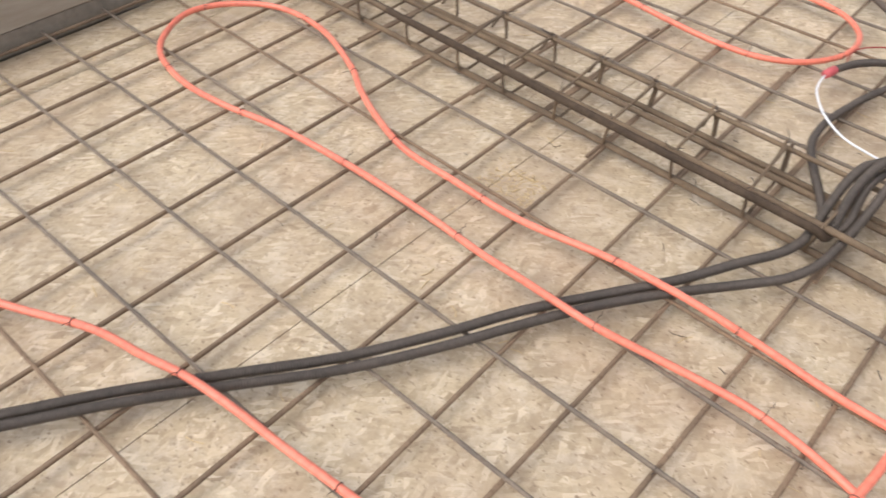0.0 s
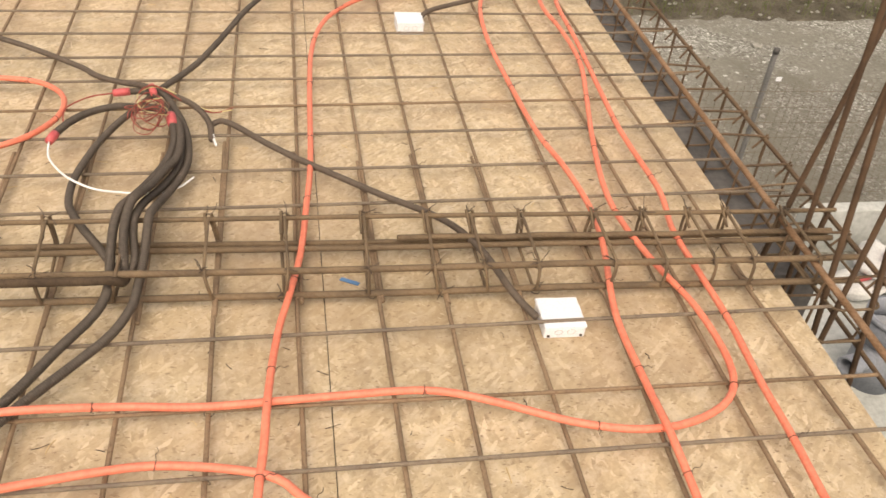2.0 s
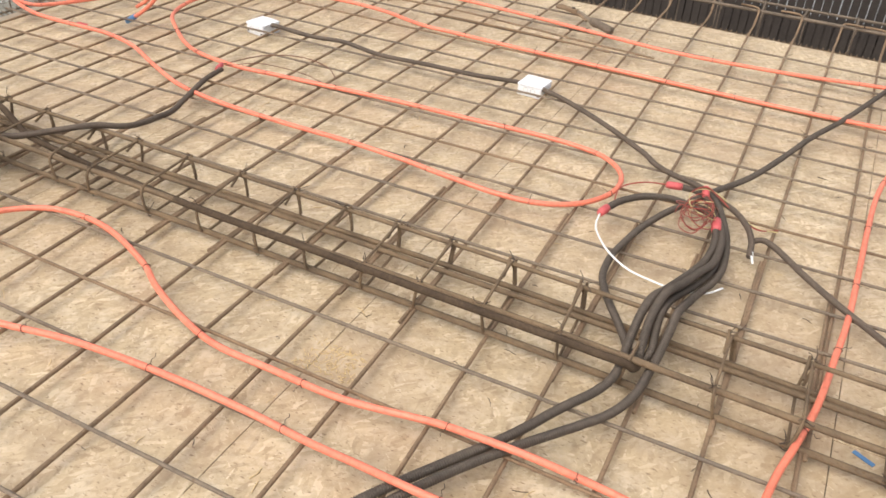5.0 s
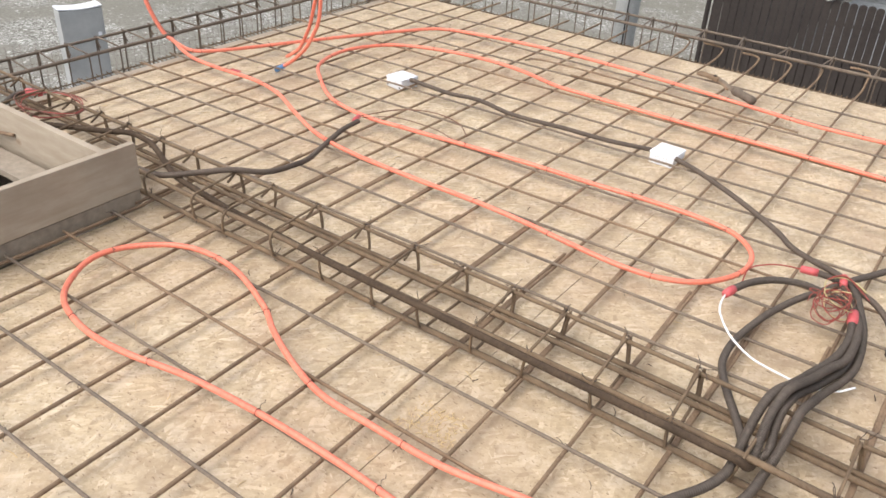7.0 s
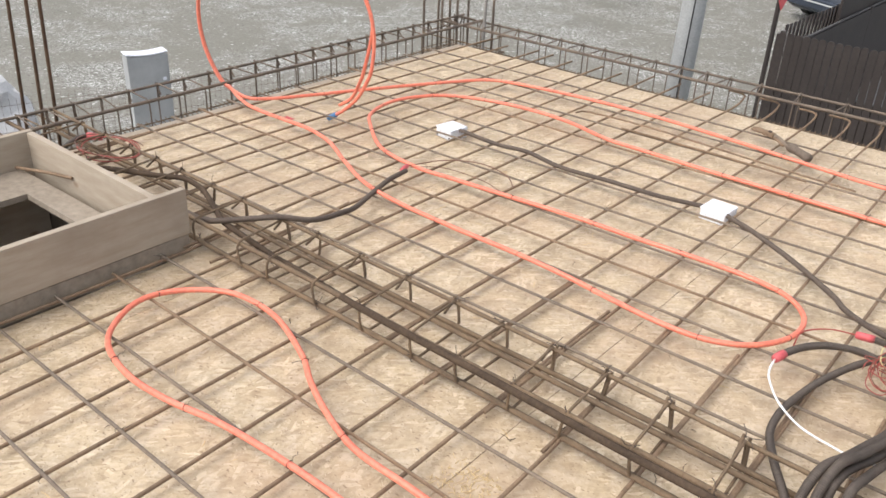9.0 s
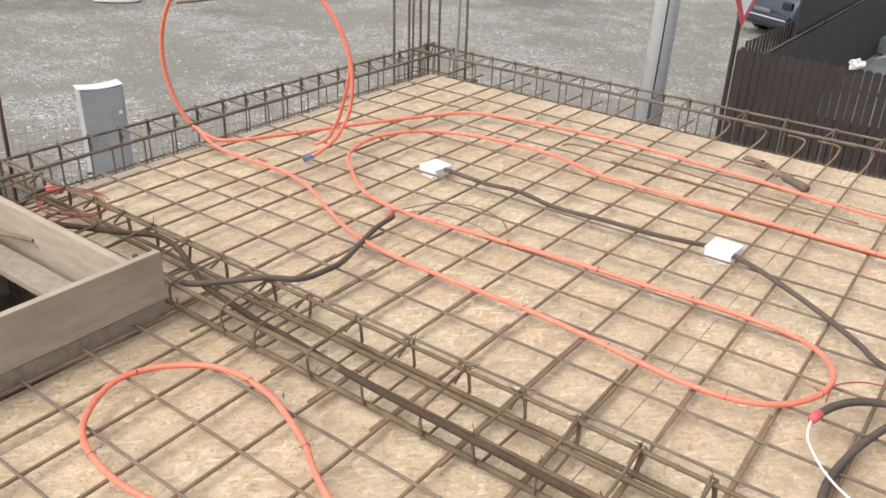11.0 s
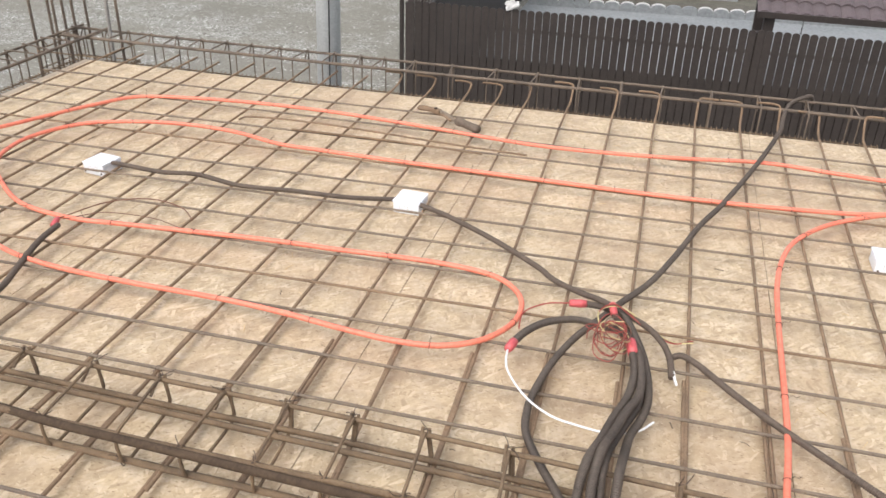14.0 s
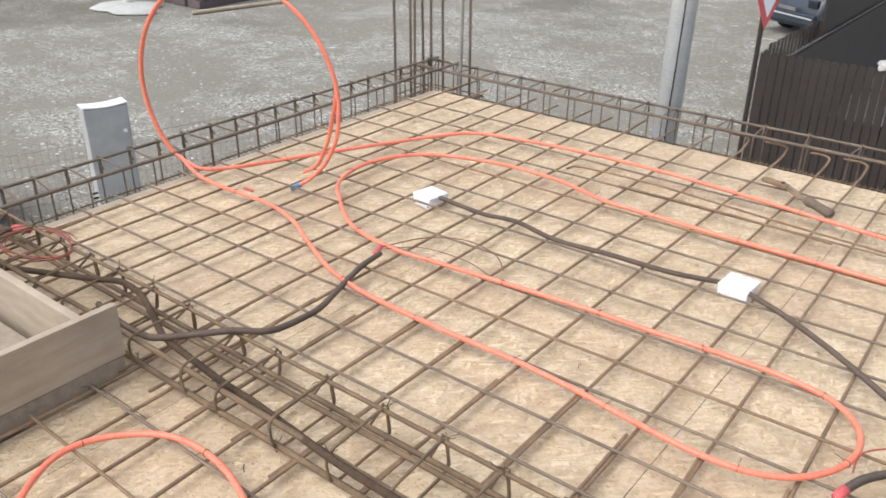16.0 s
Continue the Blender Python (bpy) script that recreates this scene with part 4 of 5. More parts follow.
loose_wire("stiff white sheathed wire bent in an arc", [(-0.524, 2.498, 0.070), (-0.519, 2.450, 0.064), (-0.498, 2.390, 0.068), (-0.434, 2.288, 0.079), (-0.360, 2.246, 0.066), (-0.289, 2.242, 0.054), (-0.201, 2.238, 0.051), (-0.131, 2.266, 0.051), (-0.091, 2.312, 0.055)], white_wire, 0.0033)
for k, m in enumerate((yellow, brown, copper_red)):
    loose_wire("thin coloured wires trailing over the mesh", [(-0.275, 2.64, 0.11), (-0.285, 2.70, 0.125), (-0.245, 2.737, 0.13 + 0.004 * k), (-0.195, 2.745 - 0.008 * k, 0.115), (-0.128, 2.725 - 0.008 * k, 0.08), (-0.057, 2.700 - 0.004 * k, 0.06), (0.005, 2.720 + 0.006 * k, 0.055)], m)
loose_wire("thin brown wire from a cap to an orange pipe", [(-0.380, 2.803, 0.075), (-0.451, 2.789, 0.070), (-0.506, 2.743, 0.065), (-0.522, 2.703, 0.060), (-0.521, 2.668, 0.035)], copper_red, 0.0025)
loose_wire("thin dark wire curled on the mesh", [(-2.32, 2.835, 0.06), (-2.22, 2.994, 0.07), (-2.08, 3.073, 0.07), (-1.93, 3.053, 0.065), (-1.84, 2.984, 0.055)], brown, 0.0025)
loose_wire("thin dark wire curled on the mesh", [(-2.30, 2.835, 0.06), (-2.18, 2.924, 0.065), (-2.0, 2.964, 0.05), (-1.86, 2.924, 0.05)], brown, 0.0018)
loose_wire("white wire stubs at a cut conduit end", [(-0.048, 2.545, 0.062), (-0.044, 2.520, 0.057), (-0.037, 2.497, 0.052)], white_wire, 0.004)

# ---- loose bars and tool ----
for pts in ([(-2.20, 4.046), (-2.15, 4.105), (-1.77, 4.124), (-1.2, 4.075), (-0.75, 4.046)], [(-1.9, 4.007), (-1.4, 4.017), (-0.95, 3.997)]):
    tagged(tubes("loose_bar", [(spline([(*p, 0.052) for p in pts]), 0.005)], rust), "loose rusty bar lying on the mesh", "rebar")


def pincers():
    """Two toothed jaws on a bolted head, a bent arm and a thick worn grip."""
    t = thing("bolt_cutter", "rust-brown bolt cutter with dark grip lying on the mesh", "bolt cutter")
    head = part("head", boxed(-0.036, 0.036, -0.017, 0.017, -0.010, 0.012, 0.005, pose(-1.305, 4.457, 0.066, 0, 0, -18)), rust, t)
    for lift in (0.016, -0.014):
        tubes("jaw", [(spline([(-1.330, 4.464 + lift * 0.6, 0.067), (-1.362, 4.474 + lift, 0.067), (-1.388, 4.478 + lift * 0.9, 0.066), (-1.397, 4.480 + lift * 0.3, 0.065)], 0.008), 0.0095)], rust, t)
    bm = bmesh.new()
    bmesh.ops.create_cone(bm, cap_ends=True, segments=14, radius1=0.010, radius2=0.010, depth=0.030, matrix=Matrix.Translation((-1.300, 4.456, 0.068)))
    part("bolt", bm, wire_mat, head)
    tubes("handle", [(spline([(-1.276, 4.450, 0.066), (-1.235, 4.424, 0.066), (-1.19, 4.372, 0.064), (-1.15, 4.338, 0.066)], 0.015), 0.010)], steel, t)
    tubes("spare_handle", [(spline([(-1.280, 4.447, 0.060), (-1.232, 4.408, 0.058), (-1.195, 4.360, 0.058)], 0.015), 0.007)], rust, t)
    tubes("grip", [(straight((-1.158, 4.345, 0.067), (-1.030, 4.262, 0.066), 6), [0.020, 0.0245, 0.020, 0.0205, 0.021, 0.0215, 0.019])], grip_brown, t)


pincers()

# ---- tie wires on pipes and crossings ----
def tie_mesh():
    r = random.Random(3)
    ring = [(0.0108 * math.cos(a), 0.0, 0.0108 * math.sin(a)) for a in np.linspace(-0.5, 5.6, 12)]
    tail = spline([(0.010, 0, 0.007), (0.018, 0.003, 0.013), (0.026, -0.001, 0.013), (0.034, 0.004, 0.017)], 0.006)
    v1, f1 = tube_data(ring, 0.0009, 5)
    v2, f2 = tube_data(tail, 0.0008, 5)
    me = bpy.data.meshes.new("tie_wire")
    me.from_pydata(v1 + v2, [], f1 + [[a + len(v1) for a in q] for q in f2])
    me.materials.append(wire_mat)
    return me


TIE = tie_mesh()
tie_rng = random.Random(17)


def tie(parent, x, y, z, turn):
    ob = new("tie_wire", TIE)
    ob.parent = parent
    ob.location = (x, y, z)
    ob.rotation_euler = (tie_rng.uniform(-0.3, 0.3), tie_rng.uniform(-0.4, 0.4), turn)


for (x, drift_x), (xa, xf) in zip(COLS_NEAR, COLS_FAR):
    for y, tilt in ROWS_NEAR + ROWS_FAR:
        far = y > 2
        if tie_rng.random() < 0.17 and y > 0.3 and not (0.2 < y < 1.84 and x < -2.4):
            tie(mesh_mat, xa + (xf - xa) * (y - 1.74) / 3.08 if far else x + drift_x * (y - 1.2), y + tilt * (x - 0.2), 0.036, tie_rng.uniform(0, 6.28))


def tie_pipe(ob, every):
    """Wire rings along a pipe, a child of the pipe each."""
    n = len(ob.data.vertices) // 12
    co = [np.mean([ob.data.vertices[i * 12 + j].co[:] for j in range(12)], axis=0) for i in range(n)]
    run = tie_rng.uniform(0.1, every)
    for a, b in zip(co, co[1:]):
        d = b - a
        run += np.linalg.norm(d)
        if run > every:
            run = tie_rng.uniform(0, 0.3 * every)
            if a[2] < 0.12:
                tie(ob, a[0], a[1], a[2] + 0.0005, math.atan2(d[1], d[0]) - math.pi / 2)


for ob in [o for o in scene.objects if o.name.startswith("orange_pipe")]:
    tie_pipe(ob, 0.40)


# ---- litter on the deck ----
def litter(name, label, mat, n, size, seed, area=(-3.4, 1.4, 0.2, 4.7)):
    """Small bits scattered where nobody could count them."""
    r = random.Random(seed)
    lines = []
    for _ in range(n):
        x, y, a = r.uniform(area[0], area[1]), r.uniform(area[2], area[3]), r.uniform(0, 6.28)
        if x < -2.3 and y < 1.9:
            continue
        ln = size * r.uniform(0.4, 1.3)
        bend = r.uniform(-0.15, 0.15) * ln
        p = [(x, y, 0.002), (x + ln * 0.5 * math.cos(a) - bend * math.sin(a), y + ln * 0.5 * math.sin(a) + bend * math.cos(a), 0.003), (x + ln * math.cos(a), y + ln * math.sin(a), 0.002)]
        lines.append((spline(p, size / 3), r.uniform(0.0007, 0.0013)))
    tagged(tubes(name, lines, mat, sides=4), label, "litter", kind="stuff")


chip_mat = material("wood_chip", (0.62, 0.47, 0.26), 0.85)
litter("wire_scraps", "short dark snips of tie wire strewn over the boards", wire_mat, 60, 0.032, 31)
litter("wood_splinters", "pale wood splinters strewn over the boards", chip_mat, 260, 0.035, 32)
litter("wood_crumbs", "heap of pale wood crumbs on the boards", chip_mat, 140, 0.016, 33, (-1.0, -0.84, 1.48, 1.59))
litter("wire_scraps", "short dark snips of tie wire strewn near the cage", wire_mat, 36, 0.03, 34, (-1.2, 1.2, 1.0, 2.6))
tape = part("tape_scrap", boxed(-0.027, 0.027, -0.0065, 0.0065, 0.001, 0.004, 0.001), blue)
tagged(tape, "scrap of bright blue tape lying on the deck under the cage", "tape")
tape.location, tape.rotation_euler = (0.335, 1.871, 0.0), (0, 0, -0.5)
tagged(part("tape_scrap", boxed(-3.315, -3.255, 2.965, 2.985, 0.001, 0.004, 0.001), red), "scrap of red tape lying on the deck", "tape")


# ---- background: yard, cabinet, pole, fence ----
def utility_cabinet():
    t = thing("utility_cabinet", "grey metal utility cabinet with a pale top standing in gravel", "cabinet", at=(-7.762, 4.817, GROUND))
    t.rotation_euler = (0, 0, 1.293)
    t.scale = (0.88, 0.58, 1.0)
    part("body", boxed(-0.235, 0.235, -0.15, 0.15, -0.05, 1.80, 0.008), cabinet_grey, t)
    bm = bmesh.new()
    for k in range(10):
        x0, x1 = -0.24 + 0.048 * k, -0.24 + 0.048 * (k + 1)
        dip = 0.025 * (((x0 + x1) / 2) / 0.27) ** 2
        box(bm, x0, x1, -0.155, 0.155, 1.802 + dip, 1.812 + dip)
    part("top", bm, white, t, "pale weathered sheet top")
    door = part("door", boxed(-0.215, 0.215, -0.158, -0.1505, 0.25, 1.77, 0.002), cabinet_grey, t)
    part("lock", boxed(0.15, 0.19, -0.172, -0.1585, 1.53, 1.565, 0.003), white, door)
    part("handle", boxed(0.16, 0.20, -0.19, -0.1585, 1.36, 1.375, 0.002), rubber, door)
    for z in (0.95, 0.90):
        part("hinge", boxed(-0.295, -0.236, -0.12, -0.10, z, z + 0.018), rubber, door)


utility_cabinet()


def pole():
    t = thing("utility_pole", "tall galvanised steel pole with a dark cable down its side", "pole", at=(-3.145, 7.35, GROUND))
    t.rotation_euler = (0, 0.022, 0)
    bm = bmesh.new()
    bmesh.ops.create_cone(bm, cap_ends=True, segments=32, radius1=0.115, radius2=0.085, depth=7.0, matrix=Matrix.Translation((0, 0, 3.45)))
    ob = part("shaft", bm, galvanised, t)
    ob.data.shade_smooth()
    r = random.Random(2)
    line = [(0.045 + r.uniform(-0.004, 0.004), -0.106 + 0.0043 * z, z) for z in np.linspace(0, 6.9, 24)]
    tubes("cable", [(spline(line, 0.1), 0.006)], rubber, t)
    for z in (1.75, 3.1):
        bm = bmesh.new()
        bmesh.ops.create_cone(bm, cap_ends=True, segments=32, radius1=0.118 - 0.0043 * z, radius2=0.118 - 0.0043 * z, depth=0.02, matrix=Matrix.Translation((0, 0, z)))
        part("band", bm, galvanised, t)


pole()

FY = 12.0


def picket_mesh():
    bm = bmesh.new()
    pts = [(-0.0486, 0)] + [(0.0486 * math.cos(math.pi - math.pi * k / 6), 1.62 + 0.035 * math.sin(math.pi * k / 6)) for k in range(7)] + [(0.0486, 0)]
    f = bm.faces.new([bm.verts.new((x, -0.009, z)) for x, z in pts])
    g = bmesh.ops.extrude_face_region(bm, geom=[f])
    bmesh.ops.translate(bm, vec=(0, 0.018, 0), verts=[v for v in g["geom"] if isinstance(v, bmesh.types.BMVert)])
    bmesh.ops.recalc_face_normals(bm, faces=bm.faces)
    me = bpy.data.meshes.new("slat")
    bm.to_mesh(me)
    bm.free()
    me.materials.append(fence_brown)
    return me


PICKET = picket_mesh()


def picket_fence(label, start, direction, count, pitch, seed, z0=GROUND + 0.05):
    t = thing("picket_fence", label, "fence", "dark picket fences")
    r = random.Random(seed)
    d = np.array(direction) / np.linalg.norm(direction)
    turn = math.atan2(d[1], d[0])
    for k in range(count):
        ob = new("slat", PICKET)
        ob.parent = t
        p = np.array(start) + d * (pitch * k + r.uniform(-0.0015, 0.0015))
        ob.location = (p[0], p[1], z0 + r.uniform(-0.006, 0.006))
        ob.rotation_euler = (0, r.uniform(-0.0015, 0.0015), turn)
    end = np.array(start) + d * pitch * count
    n = np.array((-d[1], d[0])) * 0.035
    for z in (0.35, 1.36):
        tubes("rail", [([(start[0] + n[0], start[1] + n[1], z0 + z), (end[0] + n[0], end[1] + n[1], z0 + z)], 0.025)], fence_brown, t, sides=4)
    length = pitch * count
    # a dark strip behind the slats closes the lower part of the gaps
    part("gap_backing", boxed(-0.04, length - 0.06, 0.064, 0.084, 0.05, 0.93, 0.003, pose(start[0], start[1], z0, 0, 0, math.degrees(turn))), fence_brown, t)
    for k in range(0, count + 1, 44):
        p = np.array(start) + d * pitch * (k - 0.5) + n * 2.0
        part("post", boxed(p[0] - 0.045, p[0] + 0.045, p[1] - 0.045, p[1] + 0.045, GROUND - 0.1, z0 + 1.62, 0.004), fence_brown, t)
    return t


picket_fence("dark brown wooden picket fence with rounded slat tops", (-3.775, FY), (1, 0), 78, 0.1072, 41, GROUND - 0.045)


def bar_fence():
    """Thin upright slats set well apart, running back from the corner."""
    t = thing("slat_fence", "dark brown fence of thin spaced slats running back from the corner", "fence")
    r = random.Random(42)
    slat = boxed(-0.011, 0.011, -0.035, 0.035, 0.0, 1.60, 0.003)
    me = bpy.data.meshes.new("slat")
    slat.to_mesh(me)
    slat.free()
    me.materials.append(fence_brown)
    for k in range(34):
        ob = new("slat", me)
        ob.parent = t
        ob.location = (-3.80 + 0.003 * k, FY + 0.16 + 0.15 * k, GROUND + 0.09 + r.uniform(-0.008, 0.008))
    for z in (0.40, 1.30):
        tubes("rail", [([(-3.77, FY + 0.08, GROUND + z), (-3.67, FY + 5.2, GROUND + z)], 0.022)], fence_brown, t, sides=4)
    for y in (FY + 0.06, FY + 2.6, FY + 5.2):
        part("post", boxed(-3.83, -3.76, y - 0.035, y + 0.035, GROUND - 0.1, GROUND + 1.62, 0.004), fence_brown, t)


bar_fence()
picket_fence("dark brown wooden picket fence on a low pale wall", (4.5, FY - 0.42), (1, 0), 90, 0.109, 43, GROUND + 0.42)


def fence_panel():
    t = thing("fence_gate", "dark brown closed board gate behind the picket fence", "gate")
    part("leaf", boxed(-3.62, -3.56, 12.4, 26.0, GROUND + 0.05, -1.22, 0.004), fence_brown, t)
    part("upper_leaf", boxed(-3.66, -3.625, 13.9, 26.0, -1.6, -0.55, 0.004), fence_brown, t)
    tubes("rail", [([(-3.59, 12.3, -1.19), (-3.59, 26.1, -1.19)], 0.018)], fence_grey, t)
    for y in (12.35, 15.4, 18.55):
        tubes("post", [([(-3.59, y, GROUND - 0.1), (-3.59, y, -1.17)], 0.035)], fence_brown, t)


fence_panel()
tagged(part("yard_paving", boxed(-3.4, 14.0, 12.2, 30.0, GROUND - 0.05, GROUND + 0.07), paving), "pale grey paved yard behind the fence", "pavement", kind="structure")


def arc_stone(name, half, foot, base, rise, y0, y1, mat):
    """A stone with a rounded head; with a foot above zero only the rim of the head."""
    head = [(half * math.cos(math.pi - math.pi * k / 8), base + rise * math.sin(math.pi * k / 8)) for k in range(9)]
    low = [(x, max(foot, z - 0.018)) for x, z in reversed(head)] if foot else [(half, 0), (-half, 0)]
    bm = bmesh.new()
    f = bm.faces.new([bm.verts.new((x, y0, z)) for x, z in head + low])
    g = bmesh.ops.extrude_face_region(bm, geom=[f])
    bmesh.ops.translate(bm, vec=(0, y1 - y0, 0), verts=[v for v in g["geom"] if isinstance(v, bmesh.types.BMVert)])
    bmesh.ops.recalc_face_normals(bm, faces=bm.faces)
    me = bpy.data.meshes.new(name)
    bm.to_mesh(me)
    bm.free()
    me.materials.append(mat)
    return me


def scalloped_edging():
    t = thing("garden_edging", "grey scalloped concrete edging stones with whitened heads", "edging")
    stone = arc_stone("edging_stone", 0.162, 0, 0.12, 0.075, -0.04, 0.04, paving)
    rim = arc_stone("whitened_head", 0.155, 0.085, 0.124, 0.076, -0.044, 0.044, bag_white)
    for k in range(26):
        ob = new("edging_stone", stone)
        ob.parent = t
        x = -3.15 + 0.33 * k
        ob.location = (x, 19.62 + 0.055 * x, GROUND + 0.071)
        ob.rotation_euler = (0, 0, 0.055)
        if k % 7 not in (2, 3):
            cap_ob = new("whitened_head", rim)
            cap_ob.parent = ob


scalloped_edging()
tagged(part("garden_bed", boxed(-3.2, 12.0, 0.06, 13.0, 0.0, 0.04, 0.01, pose(0, 19.62, GROUND + 0.071, 0, 0, 3.15)), bed_soil), "bare brown garden bed behind the edging", "ground", kind="structure")
tagged(part("garden_kerb", boxed(-0.12, 0.38, 0.0, 12.0, -0.05, 0.26, 0.015, pose(-3.62, 20.75, GROUND + 0.1, 0, 0, -9.5)), paving), "low pale concrete kerb along the garden bed", "kerb", kind="structure")
steps = thing("garden_steps", "low pale concrete steps behind the garden bed", "steps", at=(-0.97, 21.1, GROUND + 0.1))
steps.rotation_euler = (0, 0, math.radians(5))
for k in range(3):
    part("tread", boxed(0, 2.2, 0.9 * k, 0.9 * k + 0.96, -0.02, 0.16 + 0.15 * k, 0.02), paving, steps)


def garden_roof():
    t = thing("garden_shelter", "small shelter with brown tiled roof on dark posts", "shelter")
    y0, y1, x0, x1 = 12.9, 14.6, 0.93, 4.2
    for k in range(18):
        a, b = x0 + (x1 - x0) * k / 18, x0 + (x1 - x0) * (k + 1) / 18
        for j in range(5):
            c, d = y0 + (y1 - y0) * j / 5, y0 + (y1 - y0) * (j + 1) / 5 + 0.04
            line = [((a + b) / 2, c, -1.05 + 0.30 * j * 0.34), ((a + b) / 2, d, -1.05 + 0.30 * (j + 1) * 0.34 - 0.02)]
            bm = bmesh.new()
            prof = [(a + (b - a) * i / 6, 0.035 * math.sin(math.pi * i / 6)) for i in range(7)]
            lo = [bm.verts.new((x, c, line[0][2] + z)) for x, z in prof]
            hi = [bm.verts.new((x, d, line[1][2] + z)) for x, z in prof]
            lo2 = [bm.verts.new((x, c, line[0][2] + z - 0.02)) for x, z in prof]
            for i in range(6):
                bm.faces.new((lo[i], lo[i + 1], hi[i + 1], hi[i]))
                bm.faces.new((lo2[i], lo2[i + 1], lo[i + 1], lo[i]))
            part("roof_tile", bm, roof_brown, t)
    part("fascia", boxed(x0, x1, y0 - 0.03, y0 - 0.003, -1.12, -1.035, 0.004), fence_brown, t)
    for x in (x0 + 0.18, x1 - 0.18):
        for y in (y0 + 0.12, y1 - 0.1):
            part("post", boxed(x - 0.07, x + 0.07, y - 0.07, y + 0.07, GROUND + 0.07, -1.14 + 0.34 * (y - y0) * 0.85, 0.006), fence_brown, t)
    links = [([(1.54 + 0.008 * math.cos(a) * (k % 2), 12.885 + 0.008 * math.cos(a) * (1 - k % 2), -1.135 - 0.03 * k + 0.019 * math.sin(a)) for a in np.linspace(0, 6.283, 9)], 0.004) for k in range(6)]
    tubes("chain", links, fence_brown, t, sides=5)


garden_roof()
rag = bmesh.new()
bmesh.ops.create_icosphere(rag, subdivisions=4, radius=0.07)
for v in rag.verts:
    v.co *= 1 + 0.9 * noise.noise(v.co * 13) + 0.4 * noise.noise(v.co * 31)
    v.co = Vector((v.co.x * 1.25 + 0.5 * v.co.z, v.co.y * 0.4, v.co.z * 0.9 + 0.35 * abs(v.co.x)))
tagged(part("rag", rag, bag_white), "crumpled white plastic bag caught on the fence top", "bag").location = (-2.33, 11.98, -1.04)


def road_sign():
    t = thing("road_sign", "triangular red-bordered white sign on a dark post", "road sign", at=(-3.74, 11.5, GROUND))
    tubes("post", [([(0, 0.02, -0.1), (0, 0.02, 3.0)], 0.032)], fence_brown, t, sides=12)

    def tri(r, y0, y1):
        bm = bmesh.new()
        f = bm.faces.new([bm.verts.new((r * math.cos(a), y0, 2.41 + r * math.sin(a))) for a in (-math.pi / 2, math.pi / 6, 5 * math.pi / 6)])
        g = bmesh.ops.extrude_face_region(bm, geom=[f])
        bmesh.ops.translate(bm, vec=(0, y1 - y0, 0), verts=[v for v in g["geom"] if isinstance(v, bmesh.types.BMVert)])
        bmesh.ops.recalc_face_normals(bm, faces=bm.faces)
        return bm

    b = part("border", tri(0.42, -0.035, -0.02), red, t)
    f = part("face", tri(0.27, -0.042, -0.037), white, t)
    t.rotation_euler = (0, 0, 1.25)


road_sign()


def parked_car(x, y, turn):
    t = thing("parked_car", "dark blue hatchback parked on gravel", "car", at=(x, y, GROUND))
    t.rotation_euler = (0, 0, turn)
    prof = [(-2.05, 0.30), (-2.10, 0.55), (-2.05, 0.82), (-1.85, 0.95), (-1.55, 1.40), (-1.2, 1.48), (0.1, 1.46), (0.85, 1.02), (1.85, 0.86), (2.08, 0.66), (2.08, 0.32), (1.9, 0.24), (-1.9, 0.22)]
    bm = bmesh.new()
    ends = []
    for yy, sx, sz in ((-0.84, 0.97, 0.93), (-0.70, 1.0, 1.0), (0.70, 1.0, 1.0), (0.84, 0.97, 0.93)):
        ends.append([bm.verts.new((px * sx, yy * (0.86 if pz > 1.1 else 1.0), pz * (sz if pz > 0.9 else 1))) for px, pz in prof])
    for a, b in zip(ends, ends[1:]):
        for i in range(len(prof)):
            j = (i + 1) % len(prof)
            bm.faces.new((a[i], a[j], b[j], b[i]))
    bm.faces.new(ends[0][::-1])
    bm.faces.new(ends[-1])
    bmesh.ops.recalc_face_normals(bm, faces=bm.faces)
    body = part("body", bm, car_paint, t)
    body.data.shade_smooth()
    part("bumper", boxed(-2.19, -2.06, -0.78, 0.78, 0.36, 0.60, 0.03), car_paint, t)
    part("bumper_strip", boxed(-2.205, -2.192, -0.74, 0.74, 0.50, 0.53, 0.003), galvanised, t, "pale bumper trim")
    part("number_plate", boxed(-2.215, -2.207, -0.26, 0.26, 0.62, 0.70, 0.003), pipe_grey, t)
    for s in (-1, 1):
        part("tail_light", boxed(-2.12, -2.02, s * 0.62 - 0.14, s * 0.62 + 0.14, 0.74, 0.90, 0.02), glass_dark, t)
        for wx in (-1.3, 1.32):
            bm = bmesh.new()
            bmesh.ops.create_cone(bm, cap_ends=True, segments=28, radius1=0.31, radius2=0.31, depth=0.2, matrix=Matrix.Translation((wx, s * 0.76, 0.31)) @ Matrix.Rotation(math.pi / 2, 4, "X"))
            w = part("wheel", bm, rubber, t)
            bm = bmesh.new()
            bmesh.ops.create_cone(bm, cap_ends=True, segments=20, radius1=0.19, radius2=0.17, depth=0.03, matrix=Matrix.Translation((wx, s * 0.87, 0.31)) @ Matrix.Rotation(math.pi / 2, 4, "X"))
            part("rim", bm, galvanised, w)
    part("rear_window", boxed(-1.78, -1.62, -0.58, 0.58, 1.02, 1.36, 0.01, Matrix.Translation((0.0, 0, 0))), glass_dark, t)


parked_car(-5.1, 22.5, math.radians(62))


